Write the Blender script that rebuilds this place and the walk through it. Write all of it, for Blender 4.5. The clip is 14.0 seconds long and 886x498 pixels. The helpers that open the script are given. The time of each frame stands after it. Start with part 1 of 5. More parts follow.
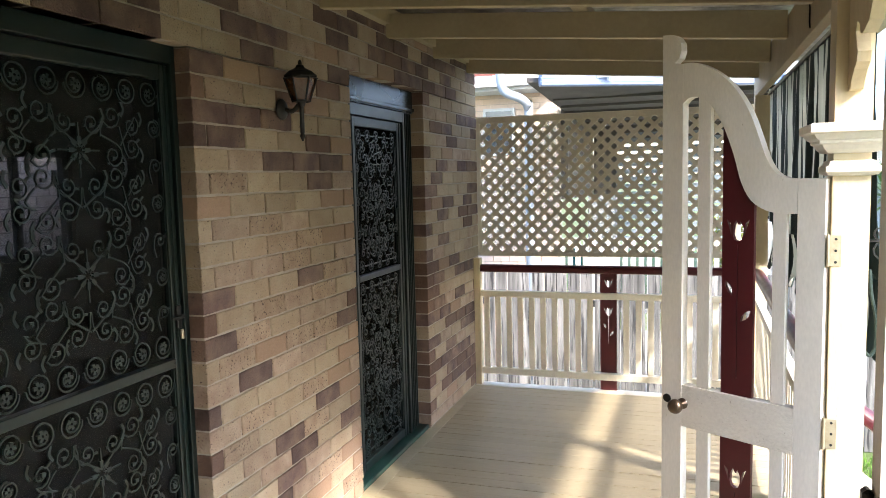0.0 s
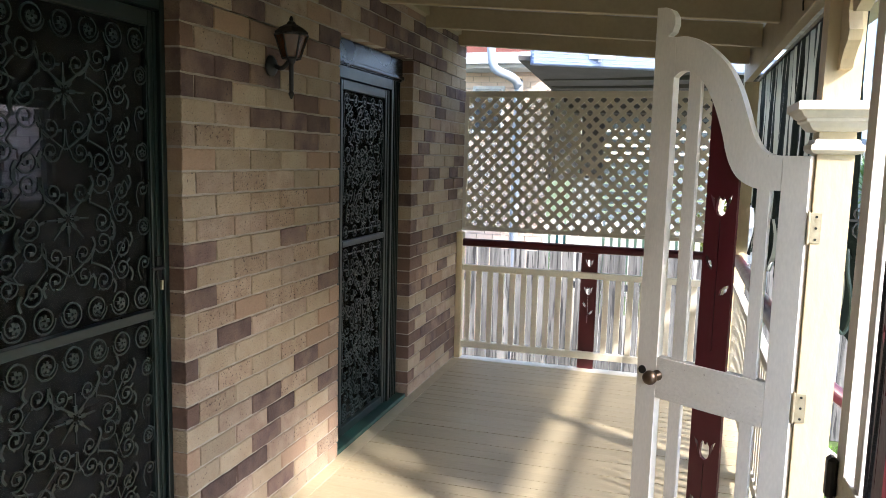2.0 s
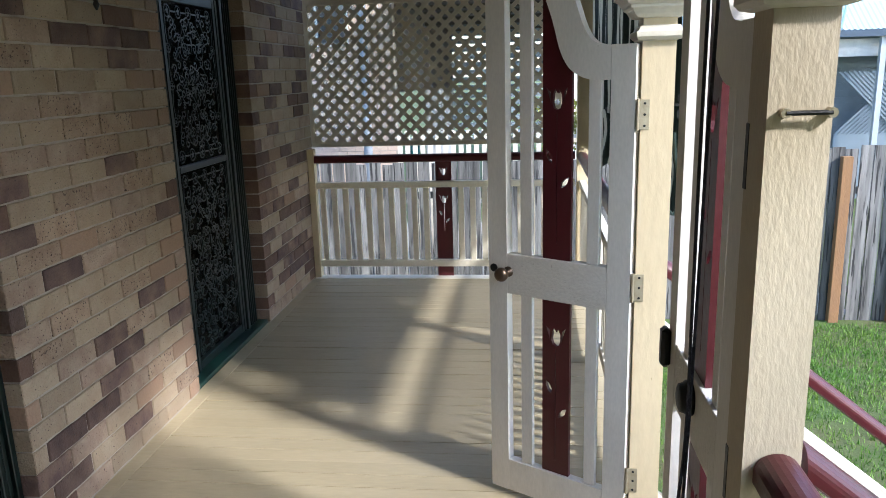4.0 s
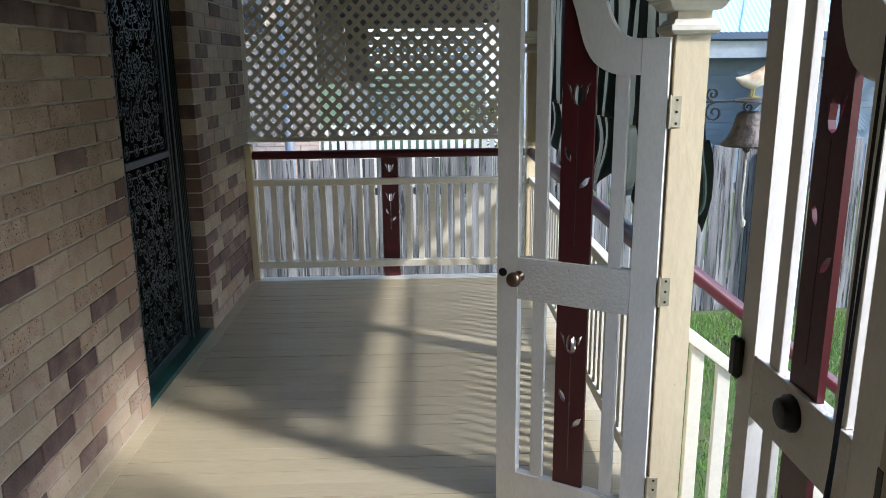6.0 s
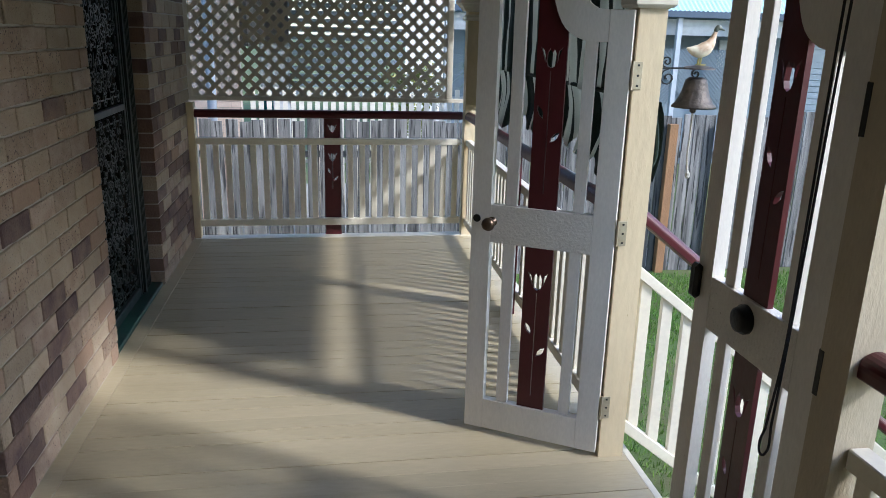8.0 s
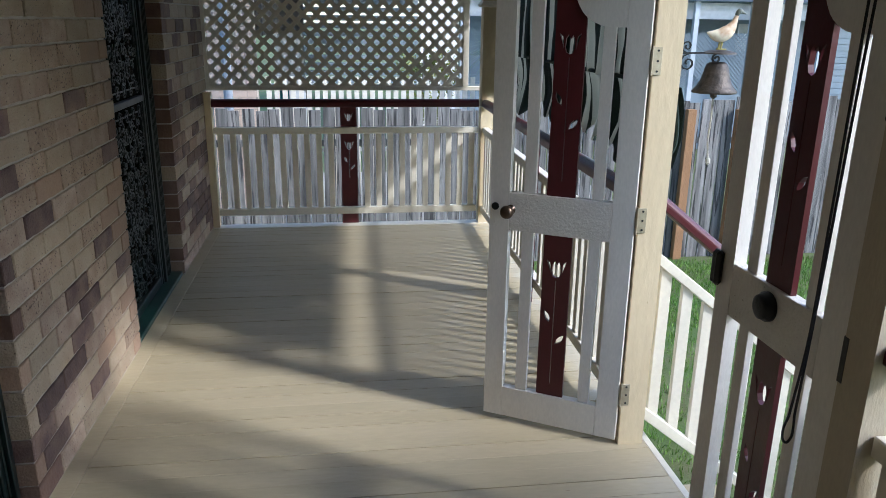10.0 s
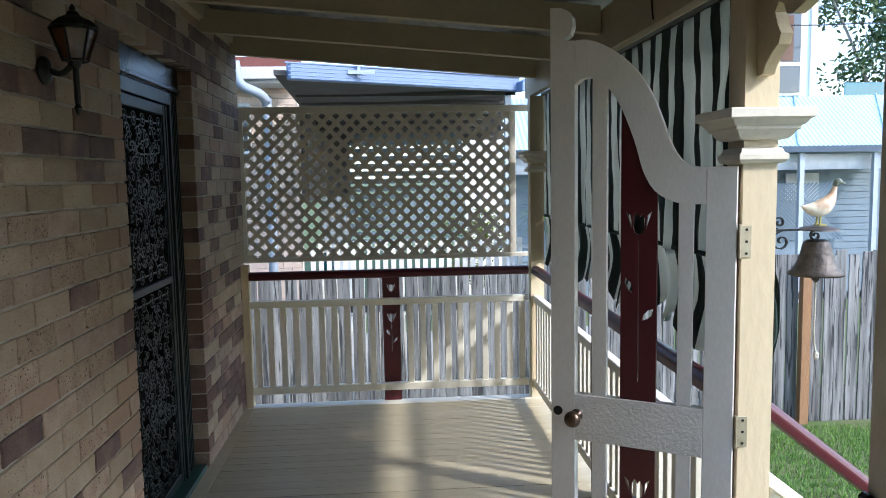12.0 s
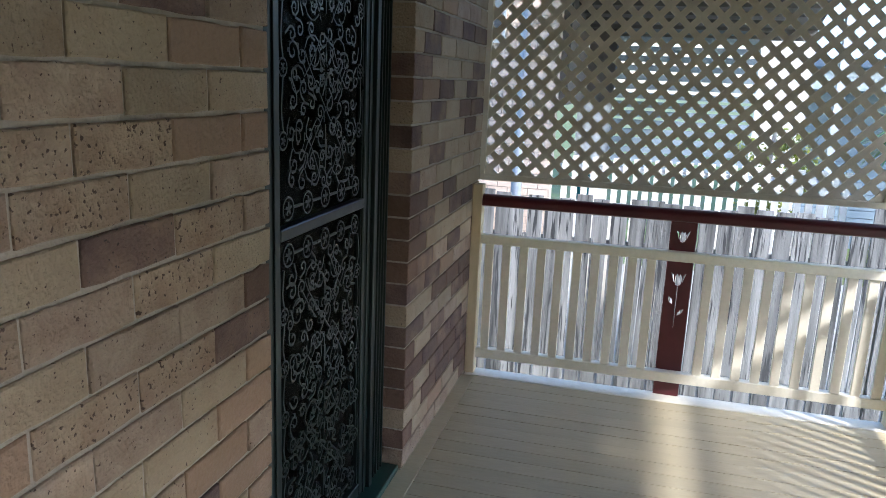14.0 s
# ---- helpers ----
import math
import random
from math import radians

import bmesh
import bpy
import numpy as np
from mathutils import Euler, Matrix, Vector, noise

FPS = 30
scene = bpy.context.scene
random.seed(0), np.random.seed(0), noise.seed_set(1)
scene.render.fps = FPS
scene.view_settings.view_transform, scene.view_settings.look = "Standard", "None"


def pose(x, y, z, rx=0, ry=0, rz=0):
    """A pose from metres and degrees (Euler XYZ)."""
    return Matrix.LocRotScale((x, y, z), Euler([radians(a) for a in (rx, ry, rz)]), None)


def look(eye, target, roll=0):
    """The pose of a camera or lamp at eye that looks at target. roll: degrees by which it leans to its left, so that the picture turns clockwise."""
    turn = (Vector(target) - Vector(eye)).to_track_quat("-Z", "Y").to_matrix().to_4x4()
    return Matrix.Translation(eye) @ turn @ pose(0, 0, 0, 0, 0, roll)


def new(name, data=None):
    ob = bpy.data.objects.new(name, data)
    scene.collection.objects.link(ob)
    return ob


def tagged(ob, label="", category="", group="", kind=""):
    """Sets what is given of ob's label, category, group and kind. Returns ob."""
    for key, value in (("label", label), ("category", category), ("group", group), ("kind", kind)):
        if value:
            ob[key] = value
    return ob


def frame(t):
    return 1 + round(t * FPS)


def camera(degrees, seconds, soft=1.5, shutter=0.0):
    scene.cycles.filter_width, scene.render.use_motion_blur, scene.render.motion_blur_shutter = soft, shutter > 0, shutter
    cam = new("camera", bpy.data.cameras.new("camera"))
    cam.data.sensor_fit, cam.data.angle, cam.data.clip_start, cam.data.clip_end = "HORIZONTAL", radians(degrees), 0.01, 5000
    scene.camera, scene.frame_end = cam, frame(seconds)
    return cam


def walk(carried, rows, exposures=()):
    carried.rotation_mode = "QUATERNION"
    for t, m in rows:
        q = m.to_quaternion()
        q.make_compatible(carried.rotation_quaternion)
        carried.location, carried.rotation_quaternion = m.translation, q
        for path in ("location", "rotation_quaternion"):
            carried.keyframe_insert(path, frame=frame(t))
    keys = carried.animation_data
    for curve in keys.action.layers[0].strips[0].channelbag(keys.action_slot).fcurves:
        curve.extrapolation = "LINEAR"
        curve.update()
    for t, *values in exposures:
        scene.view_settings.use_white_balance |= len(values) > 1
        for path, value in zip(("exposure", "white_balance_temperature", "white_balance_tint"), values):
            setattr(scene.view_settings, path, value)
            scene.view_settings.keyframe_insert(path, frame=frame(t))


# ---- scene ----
cam = camera(61.7, 14.0, soft=0.65)
PATH = [
    (0, (1.65, 1.074, 1.685), (1.019, 2.962, 1.494), -1.4),
    (0.5, (1.661, 1.069, 1.711), (1.113, 2.99, 1.604), -1.0),
    (1, (1.653, 1.06, 1.708), (1.104, 2.983, 1.663), -1.1),
    (1.5, (1.65, 1.061, 1.679), (1.078, 2.975, 1.584), -0.4),
    (2, (1.648, 1.066, 1.627), (1.063, 2.963, 1.382), 1.4),
    (2.5, (1.651, 1.074, 1.596), (1.125, 2.973, 1.252), 1.4),
    (3, (1.661, 1.082, 1.582), (1.207, 2.984, 1.16), 1.1),
    (3.5, (1.689, 1.099, 1.585), (1.353, 3.02, 1.14), -1.0),
    (3.7, (1.698, 1.108, 1.586), (1.413, 3.035, 1.134), -1.3),
    (5.8, (1.381, 1.296, 1.61), (1.397, 3.232, 1.109), -1.6),
    (6, (1.314, 1.291, 1.588), (1.362, 3.231, 1.106), -0.7),
    (6.5, (1.15, 1.186, 1.607), (1.312, 3.128, 1.156), -2.2),
    (7, (1.064, 1.079, 1.609), (1.394, 3.003, 1.172), -0.3),
    (7.5, (1.034, 1.049, 1.596), (1.39, 2.97, 1.167), 1.0),
    (8, (1.024, 1.047, 1.566), (1.326, 2.944, 1.008), 1.5),
    (8.2, (1.019, 1.044, 1.56), (1.309, 2.935, 0.979), 1.3),
    (10.3, (1.013, 1.049, 1.572), (1.272, 2.942, 0.982), 0.8),
    (10.5, (1.016, 1.042, 1.588), (1.281, 2.949, 1.048), 0.5),
    (11, (1.025, 1.038, 1.643), (1.289, 2.997, 1.338), -0.4),
    (11.5, (1.035, 1.145, 1.648), (1.316, 3.113, 1.435), -0.8),
    (12, (1.058, 1.465, 1.642), (1.201, 3.451, 1.448), -1.0),
    (12.5, (1.052, 1.806, 1.597), (1.108, 3.779, 1.277), 0.0),
    (13, (0.965, 2.235, 1.585), (0.964, 4.196, 1.193), -1.4),
    (13.5, (0.896, 2.676, 1.559), (0.566, 4.603, 1.139), 2.5),
    (14, (0.793, 3.059, 1.55), (0.315, 4.95, 1.106), 2.4),
]
EXPOSURES = [(0, 3.07, 6600, 17), (0.5, 2.94, 6600, 17), (1.5, 2.87, 6500, 18), (2.5, 2.62, 6200, 16), (3.5, 2.17, 5950, 14), (6, 1.80, 5700, 13), (8, 1.55, 5650, 13), (11, 1.70, 5600, 13), (12.5, 1.97, 5700, 13), (13.5, 2.02, 5750, 13), (14, 2.42, 5700, 14)]
walk(cam, [(t, look(eye, target, roll)) for t, eye, target, roll in PATH], EXPOSURES)

S = 1.05  # the plan below is in units of 1.05 m, the brick courses give the size


# ---- light ----
SUN_AZ, SUN_EL = radians(-30.5), radians(35.2)
sun = new("sun", bpy.data.lights.new("sun", "SUN"))
sun.data.energy, sun.data.angle, sun.data.color = 1.55, radians(4.6), (1.0, 0.94, 0.84)
sun.matrix_world = look((20 * math.cos(SUN_EL) * math.cos(SUN_AZ), 20 * math.cos(SUN_EL) * math.sin(SUN_AZ), 20 * math.sin(SUN_EL)), (0, 0, 0))
world = bpy.data.worlds.new("sky")
scene.world = world
world.use_nodes = True
sky = world.node_tree.nodes.new("ShaderNodeTexSky")
sky.sky_type, sky.sun_disc, sky.sun_elevation, sky.sun_rotation = "NISHITA", False, SUN_EL, radians(90) - SUN_AZ
world.node_tree.links.new(sky.outputs[0], world.node_tree.nodes["Background"].inputs[0])
world.node_tree.nodes["Background"].inputs[1].default_value = 0.15


# ---- materials ----
def material(name, base, rough=0.6, metal=0.0, second=None, scale=8.0, amount=0.5, stretch=(1, 1, 1), bump=0.1, grain=60.0, per_piece=0.0, spots=None, spot_scale=30.0, spot_at=0.62, coat=0.0):
    """A paint, wood, stone or metal: two scales of variation, fine relief and, for pieces, a shade of their own."""
    m = bpy.data.materials.new(name)
    m.use_nodes = True
    n, l = m.node_tree.nodes, m.node_tree.links
    bsdf = n["Principled BSDF"]
    bsdf.inputs["Metallic"].default_value = metal
    bsdf.inputs["Coat Weight"].default_value = coat
    geo = n.new("ShaderNodeTexCoord")
    mp = n.new("ShaderNodeMapping")
    mp.inputs["Scale"].default_value = stretch
    info = n.new("ShaderNodeObjectInfo")
    shift = n.new("ShaderNodeVectorMath")
    shift.operation = "MULTIPLY_ADD"
    shift.inputs[1].default_value = (37, 53, 71)
    l.new(info.outputs["Random"], shift.inputs[0])
    l.new(geo.outputs["Object"], shift.inputs[2])
    l.new(shift.outputs[0], mp.inputs["Vector"])
    big, fine = n.new("ShaderNodeTexNoise"), n.new("ShaderNodeTexNoise")
    for node, sc in ((big, scale), (fine, grain)):
        node.inputs["Scale"].default_value = sc
        node.inputs["Detail"].default_value = 5
        l.new(mp.outputs[0], node.inputs["Vector"])
    ramp = n.new("ShaderNodeValToRGB")
    ramp.color_ramp.elements[0].position, ramp.color_ramp.elements[1].position = 0.35, 0.7
    second = second or tuple(c * 0.75 for c in base)
    ramp.color_ramp.elements[0].color, ramp.color_ramp.elements[1].color = (*base, 1), (*[a + (b - a) * amount for a, b in zip(base, second)], 1)
    l.new(big.outputs[0], ramp.inputs[0])
    hsv = n.new("ShaderNodeHueSaturation")
    rng = n.new("ShaderNodeMapRange")
    rng.inputs["To Min"].default_value, rng.inputs["To Max"].default_value = 0.88, 1.1
    l.new(fine.outputs[0], rng.inputs["Value"])
    value = rng.outputs[0]
    if per_piece:
        own = n.new("ShaderNodeMapRange")
        own.inputs["To Min"].default_value, own.inputs["To Max"].default_value = 1 - per_piece, 1 + per_piece
        l.new(info.outputs["Random"], own.inputs["Value"])
        mul = n.new("ShaderNodeMath")
        mul.operation = "MULTIPLY"
        l.new(value, mul.inputs[0])
        l.new(own.outputs[0], mul.inputs[1])
        value = mul.outputs[0]
    l.new(value, hsv.inputs["Value"])
    l.new(ramp.outputs[0], hsv.inputs["Color"])
    colour = hsv.outputs[0]
    if spots:
        sp = n.new("ShaderNodeTexNoise")
        sp.inputs["Scale"].default_value, sp.inputs["Detail"].default_value = spot_scale, 3
        l.new(mp.outputs[0], sp.inputs["Vector"])
        cut = n.new("ShaderNodeMapRange")
        cut.inputs["From Min"].default_value, cut.inputs["From Max"].default_value = spot_at, spot_at + 0.06
        l.new(sp.outputs[0], cut.inputs["Value"])
        mix = n.new("ShaderNodeMix")
        mix.data_type = "RGBA"
        l.new(cut.outputs[0], mix.inputs["Factor"])
        l.new(colour, mix.inputs["A"])
        mix.inputs["B"].default_value = (*spots, 1)
        colour = mix.outputs["Result"]
    l.new(colour, bsdf.inputs["Base Color"])
    rr = n.new("ShaderNodeMapRange")
    rr.inputs["To Min"].default_value, rr.inputs["To Max"].default_value = max(rough - 0.1, 0.03), min(rough + 0.12, 1)
    l.new(big.outputs[0], rr.inputs["Value"])
    l.new(rr.outputs[0], bsdf.inputs["Roughness"])
    if bump:
        bp = n.new("ShaderNodeBump")
        bp.inputs["Strength"].default_value, bp.inputs["Distance"].default_value = min(bump * 3, 1.0), 0.002 + bump * 0.01
        l.new(fine.outputs[0], bp.inputs["Height"])
        l.new(bp.outputs[0], bsdf.inputs["Normal"])
    return m


def backlit(m, share):
    """Cloth that lets some light through."""
    n, l = m.node_tree.nodes, m.node_tree.links
    bsdf, out = n["Principled BSDF"], n["Material Output"]
    tr, mix = n.new("ShaderNodeBsdfTranslucent"), n.new("ShaderNodeMixShader")
    l.new(bsdf.inputs["Base Color"].links[0].from_socket, tr.inputs["Color"])
    mix.inputs[0].default_value = share
    l.new(bsdf.outputs[0], mix.inputs[1])
    l.new(tr.outputs[0], mix.inputs[2])
    l.new(mix.outputs[0], out.inputs[0])
    return m


def woven(m, open_share):
    """A fine mesh: part of what is behind it shows."""
    n, l = m.node_tree.nodes, m.node_tree.links
    bsdf, out = n["Principled BSDF"], n["Material Output"]
    tr, mix = n.new("ShaderNodeBsdfTransparent"), n.new("ShaderNodeMixShader")
    mix.inputs[0].default_value = open_share
    l.new(bsdf.outputs[0], mix.inputs[1])
    l.new(tr.outputs[0], mix.inputs[2])
    l.new(mix.outputs[0], out.inputs[0])
    return m


CREAM = material("cream_paint", (0.61, 0.515, 0.335), 0.5, second=(0.53, 0.44, 0.28), scale=5, amount=0.5, bump=0.16, grain=45, stretch=(1, 1, 0.35), spots=(0.42, 0.34, 0.2), spot_scale=60, spot_at=0.72)
ROUGH_CREAM = material("rough_sawn_cream_paint", (0.55, 0.48, 0.345), 0.6, second=(0.47, 0.40, 0.28), scale=6, amount=0.6, bump=0.15, grain=110, stretch=(1.3, 1.3, 0.45), spots=(0.36, 0.28, 0.17), spot_scale=40, spot_at=0.74)
# cream darkened for the roof timbers: shade up there is put into the colour
CREAM_SHADED = material("shaded_cream_beam_paint", (0.40, 0.34, 0.22), 0.55, second=(0.33, 0.28, 0.18), scale=4, bump=0.12, grain=40)
WHITE = material("offwhite_gate_paint", (0.80, 0.77, 0.71), 0.42, second=(0.72, 0.69, 0.63), scale=7, amount=0.6, stretch=(1.3, 1.3, 0.45), bump=0.06, grain=110, spots=(0.42, 0.38, 0.3), spot_scale=90, spot_at=0.75)
FLAKED = material("flaking_offwhite_paint", (0.76, 0.73, 0.67), 0.5, second=(0.68, 0.65, 0.59), scale=9, amount=0.6, bump=0.30, grain=95, spots=(0.50, 0.46, 0.40), spot_scale=85, spot_at=0.68)
TRIM = material("offwhite_trim_paint", (0.72, 0.68, 0.58), 0.45, second=(0.62, 0.58, 0.47), scale=9, bump=0.06, grain=50)
RAILS = material("cream_baluster_paint", (0.74, 0.70, 0.58), 0.5, second=(0.66, 0.62, 0.50), scale=9, bump=0.08, grain=50)
LATTICE = material("cream_lattice_paint", (0.70, 0.65, 0.54), 0.6, second=(0.61, 0.56, 0.455), scale=9, bump=0.06, grain=60)
MAROON = material("maroon_paint", (0.082, 0.009, 0.014), 0.33, second=(0.06, 0.007, 0.011), scale=8, bump=0.1, grain=40)
DECK = material("deck_paint", (0.48, 0.415, 0.275), 0.36, second=(0.405, 0.345, 0.22), scale=5, amount=0.7, stretch=(0.25, 1, 1), bump=0.14, grain=70, per_piece=0.05, spots=(0.22, 0.17, 0.1), spot_scale=35, spot_at=0.78)
MORTAR = material("mortar", (0.44, 0.385, 0.325), 0.95, second=(0.30, 0.26, 0.215), scale=15, bump=0.4, grain=120)
BRICKS = [
    material("tan_brick", (0.380, 0.308, 0.220), 0.9, second=(0.325, 0.245, 0.170), scale=9, amount=0.9, bump=0.6, grain=120, per_piece=0.15, spots=(0.085, 0.055, 0.045), spot_scale=115, spot_at=0.655),
    material("pink_tan_brick", (0.380, 0.295, 0.222), 0.9, second=(0.275, 0.195, 0.148), scale=12, amount=0.95, bump=0.7, grain=120, per_piece=0.15, spots=(0.10, 0.062, 0.05), spot_scale=110, spot_at=0.65),
    material("purple_brown_brick", (0.088, 0.053, 0.050), 0.85, second=(0.25, 0.17, 0.125), scale=8.5, amount=0.75, bump=0.6, grain=120, per_piece=0.3, spots=(0.045, 0.034, 0.032), spot_scale=100, spot_at=0.66),
    material("orange_brick", (0.315, 0.21, 0.145), 0.9, second=(0.30, 0.215, 0.15), scale=11, amount=0.7, bump=0.5, grain=90, per_piece=0.16),
    material("pitted_brick", (0.375, 0.287, 0.205), 0.9, second=(0.275, 0.19, 0.135), scale=14, amount=0.9, bump=0.8, grain=100, per_piece=0.15, spots=(0.085, 0.055, 0.043), spot_scale=100, spot_at=0.60),
    material("red_brown_brick", (0.115, 0.066, 0.050), 0.9, second=(0.18, 0.115, 0.083), scale=7, amount=0.8, bump=0.5, grain=90, per_piece=0.2),
]
GREEN = material("dark_green_enamel", (0.0035, 0.0115, 0.0108), 0.34, second=(0.005, 0.016, 0.0145), scale=12, bump=0.03)
GRILLE = material("green_grille_enamel", (0.009, 0.019, 0.018), 0.30, second=(0.005, 0.011, 0.012), scale=20, bump=0.05)
MESH = woven(material("black_insect_mesh", (0.003, 0.0045, 0.0045), 0.8, second=(0.006, 0.008, 0.008), scale=20, bump=0.1, grain=400), 0.52)
BLACK = material("black_metal", (0.012, 0.013, 0.013), 0.42, metal=0.3, bump=0.15, grain=80)
AMBER = material("amber_glass", (0.10, 0.036, 0.009), 0.15, second=(0.1, 0.035, 0.01), scale=14, bump=0.2, grain=60, coat=0.5)
BRASS = material("worn_brass", (0.10, 0.075, 0.06), 0.35, metal=0.9, second=(0.16, 0.11, 0.07), scale=30, bump=0.1)
STEEL = material("zinc_hinge", (0.48, 0.43, 0.32), 0.4, metal=0.7, second=(0.3, 0.24, 0.15), scale=60, bump=0.12)
IRON = material("cast_iron", (0.055, 0.048, 0.044), 0.55, metal=0.5, second=(0.2, 0.17, 0.14), scale=30, bump=0.25)
DUCK = material("painted_duck", (0.78, 0.74, 0.60), 0.45, second=(0.40, 0.18, 0.06), scale=26, amount=1.0, bump=0.15)
DUCKBILL = material("yellow_green_foot_paint", (0.42, 0.38, 0.12), 0.5, bump=0.1)
DUCKHEAD = material("grey_green_duck_head", (0.13, 0.15, 0.12), 0.5, bump=0.1)
CORD = material("black_cord", (0.012, 0.011, 0.018), 0.6, bump=0.5, grain=200)
ROPE = material("white_rope", (0.6, 0.58, 0.5), 0.8, bump=0.4, grain=200)
STRIPE_D = material("dark_green_canvas", (0.010, 0.028, 0.024), 0.8, second=(0.02, 0.045, 0.04), scale=6, bump=0.2, grain=250)
STRIPE_L = backlit(material("white_canvas", (0.54, 0.56, 0.52), 0.8, second=(0.42, 0.46, 0.42), scale=5, bump=0.2, grain=250), 0.45)
ROOF = material("silver_foil_sheet", (0.42, 0.41, 0.405), 0.33, metal=0.7, second=(0.17, 0.17, 0.165), scale=11, amount=0.9, bump=1.0, grain=13)
PALING = material("weathered_paling", (0.25, 0.245, 0.235), 0.85, second=(0.055, 0.055, 0.053), scale=4, amount=1.0, stretch=(4, 4, 0.22), bump=0.4, grain=60, per_piece=0.3, spots=(0.035, 0.035, 0.036), spot_scale=9, spot_at=0.57)
BROWNPOST = material("brown_fence_timber", (0.30, 0.16, 0.07), 0.85, second=(0.2, 0.12, 0.07), scale=8, stretch=(2, 2, 0.4), bump=0.4)
GRASS = material("grass_blades", (0.10, 0.23, 0.025), 0.6, second=(0.16, 0.26, 0.04), scale=1.5, amount=0.9, bump=0.0)
SOIL = material("lawn_ground", (0.07, 0.12, 0.025), 0.95, second=(0.12, 0.11, 0.05), scale=2.0, amount=0.8, bump=0.5, grain=40)
CONCRETE = material("grey_concrete", (0.34, 0.33, 0.30), 0.85, second=(0.25, 0.24, 0.22), scale=4, bump=0.3)
SILL = material("green_sill_enamel", (0.010, 0.046, 0.035), 0.35, second=(0.014, 0.057, 0.044), scale=10, bump=0.05)
BLUEWALL = material("pale_blue_weatherboard", (0.66, 0.78, 0.84), 0.6, second=(0.62, 0.74, 0.80), scale=1.5, bump=0.05)
BLUEROOF = material("pale_blue_roof", (0.38, 0.55, 0.62), 0.45, second=(0.32, 0.48, 0.56), scale=1.2, bump=0.05)
# dark brown stands for shade in carport and deck gaps; also dark mortar
SHADE_MORTAR = material("dark_brown_shade_and_mortar", (0.075, 0.068, 0.06), 0.8, second=(0.05, 0.045, 0.04), scale=4, bump=0.1)
BLUEGUTTER = material("blue_gutter_paint", (0.13, 0.19, 0.32), 0.4, second=(0.10, 0.15, 0.26), scale=3, bump=0.03)
SLATE = material("dark_blue_fascia", (0.05, 0.08, 0.12), 0.4, bump=0.03)
HEADBOX = material("blue_grey_aluminium", (0.055, 0.068, 0.085), 0.25, metal=0.5, second=(0.035, 0.048, 0.06), scale=4, bump=0.02)
GREYBOARD = material("grey_blue_boards", (0.19, 0.24, 0.28), 0.7, second=(0.15, 0.19, 0.22), scale=4, bump=0.1)
PALEGREY = material("pale_grey_paint", (0.55, 0.57, 0.57), 0.6, bump=0.05)
SHEDWHITE = material("white_render", (0.80, 0.79, 0.76), 0.7, second=(0.62, 0.63, 0.60), scale=2.5, bump=0.1)
FARBRICK = material("orange_house_brick", (0.60, 0.47, 0.37), 0.9, second=(0.66, 0.53, 0.43), scale=5, bump=0.3, per_piece=0.15)
TILE = material("red_roof_tile", (0.16, 0.05, 0.035), 0.7, bump=0.3)
DOWNPIPE = material("blue_grey_downpipe", (0.22, 0.27, 0.33), 0.4, second=(0.28, 0.26, 0.24), scale=3, bump=0.02)
PIPE = material("pale_downpipe", (0.42, 0.46, 0.50), 0.35, bump=0.02)
WINDOW = material("dark_window_glass", (0.03, 0.035, 0.04), 0.08, second=(0.06, 0.06, 0.06), scale=2, bump=0.0, coat=1.0)
# a curtain's brown, also the room surfaces where dark colour stands for dimness
DIM_BROWN = material("brown_curtain_and_dim_room", (0.16, 0.09, 0.06), 0.9, bump=0.1)
BARK = material("gum_bark", (0.42, 0.38, 0.33), 0.85, second=(0.2, 0.16, 0.13), scale=3, stretch=(2, 2, 0.5), bump=0.4)
LEAF = material("gum_leaves", (0.045, 0.085, 0.022), 0.5, second=(0.12, 0.16, 0.05), scale=0.8, amount=0.9, bump=0.0)
SPIKY = material("spiky_leaves", (0.07, 0.17, 0.03), 0.45, second=(0.13, 0.22, 0.06), scale=3, bump=0.0)
YELLOWGREEN = material("yellow_green_leaves", (0.20, 0.22, 0.03), 0.5, second=(0.08, 0.12, 0.02), scale=4, amount=0.8, bump=0.0)
CAR = material("teal_enamel", (0.01, 0.13, 0.16), 0.2, coat=1.0, bump=0.0)


def clear_glass():
    m = bpy.data.materials.new("clear_glass")
    m.use_nodes = True
    b = m.node_tree.nodes["Principled BSDF"]
    b.inputs["Base Color"].default_value = (0.80, 0.86, 0.84, 1)
    b.inputs["Roughness"].default_value = 0.01
    b.inputs["IOR"].default_value = 1.45
    b.inputs["Transmission Weight"].default_value = 1.0
    return m


CLEAR = clear_glass()
PALEBRICK = material("pale_house_brick", (0.62, 0.55, 0.52), 0.9, second=(0.50, 0.42, 0.39), scale=5, bump=0.4, per_piece=0.15)


# ---- helpers ----
def part(name, bm, mat, parent=None, label="", kind="", smooth=False, more=()):
    """One mesh object out of a bmesh, under its thing."""
    me = bpy.data.meshes.new(name)
    bmesh.ops.scale(bm, vec=(S, S, S), verts=bm.verts)
    bmesh.ops.recalc_face_normals(bm, faces=bm.faces)
    bm.to_mesh(me)
    bm.free()
    for m in (mat, *more):
        me.materials.append(m)
    if smooth:
        me.polygons.foreach_set("use_smooth", [True] * len(me.polygons))
    ob = new(name, me)
    ob.parent = parent
    return tagged(ob, label, "", "", kind)


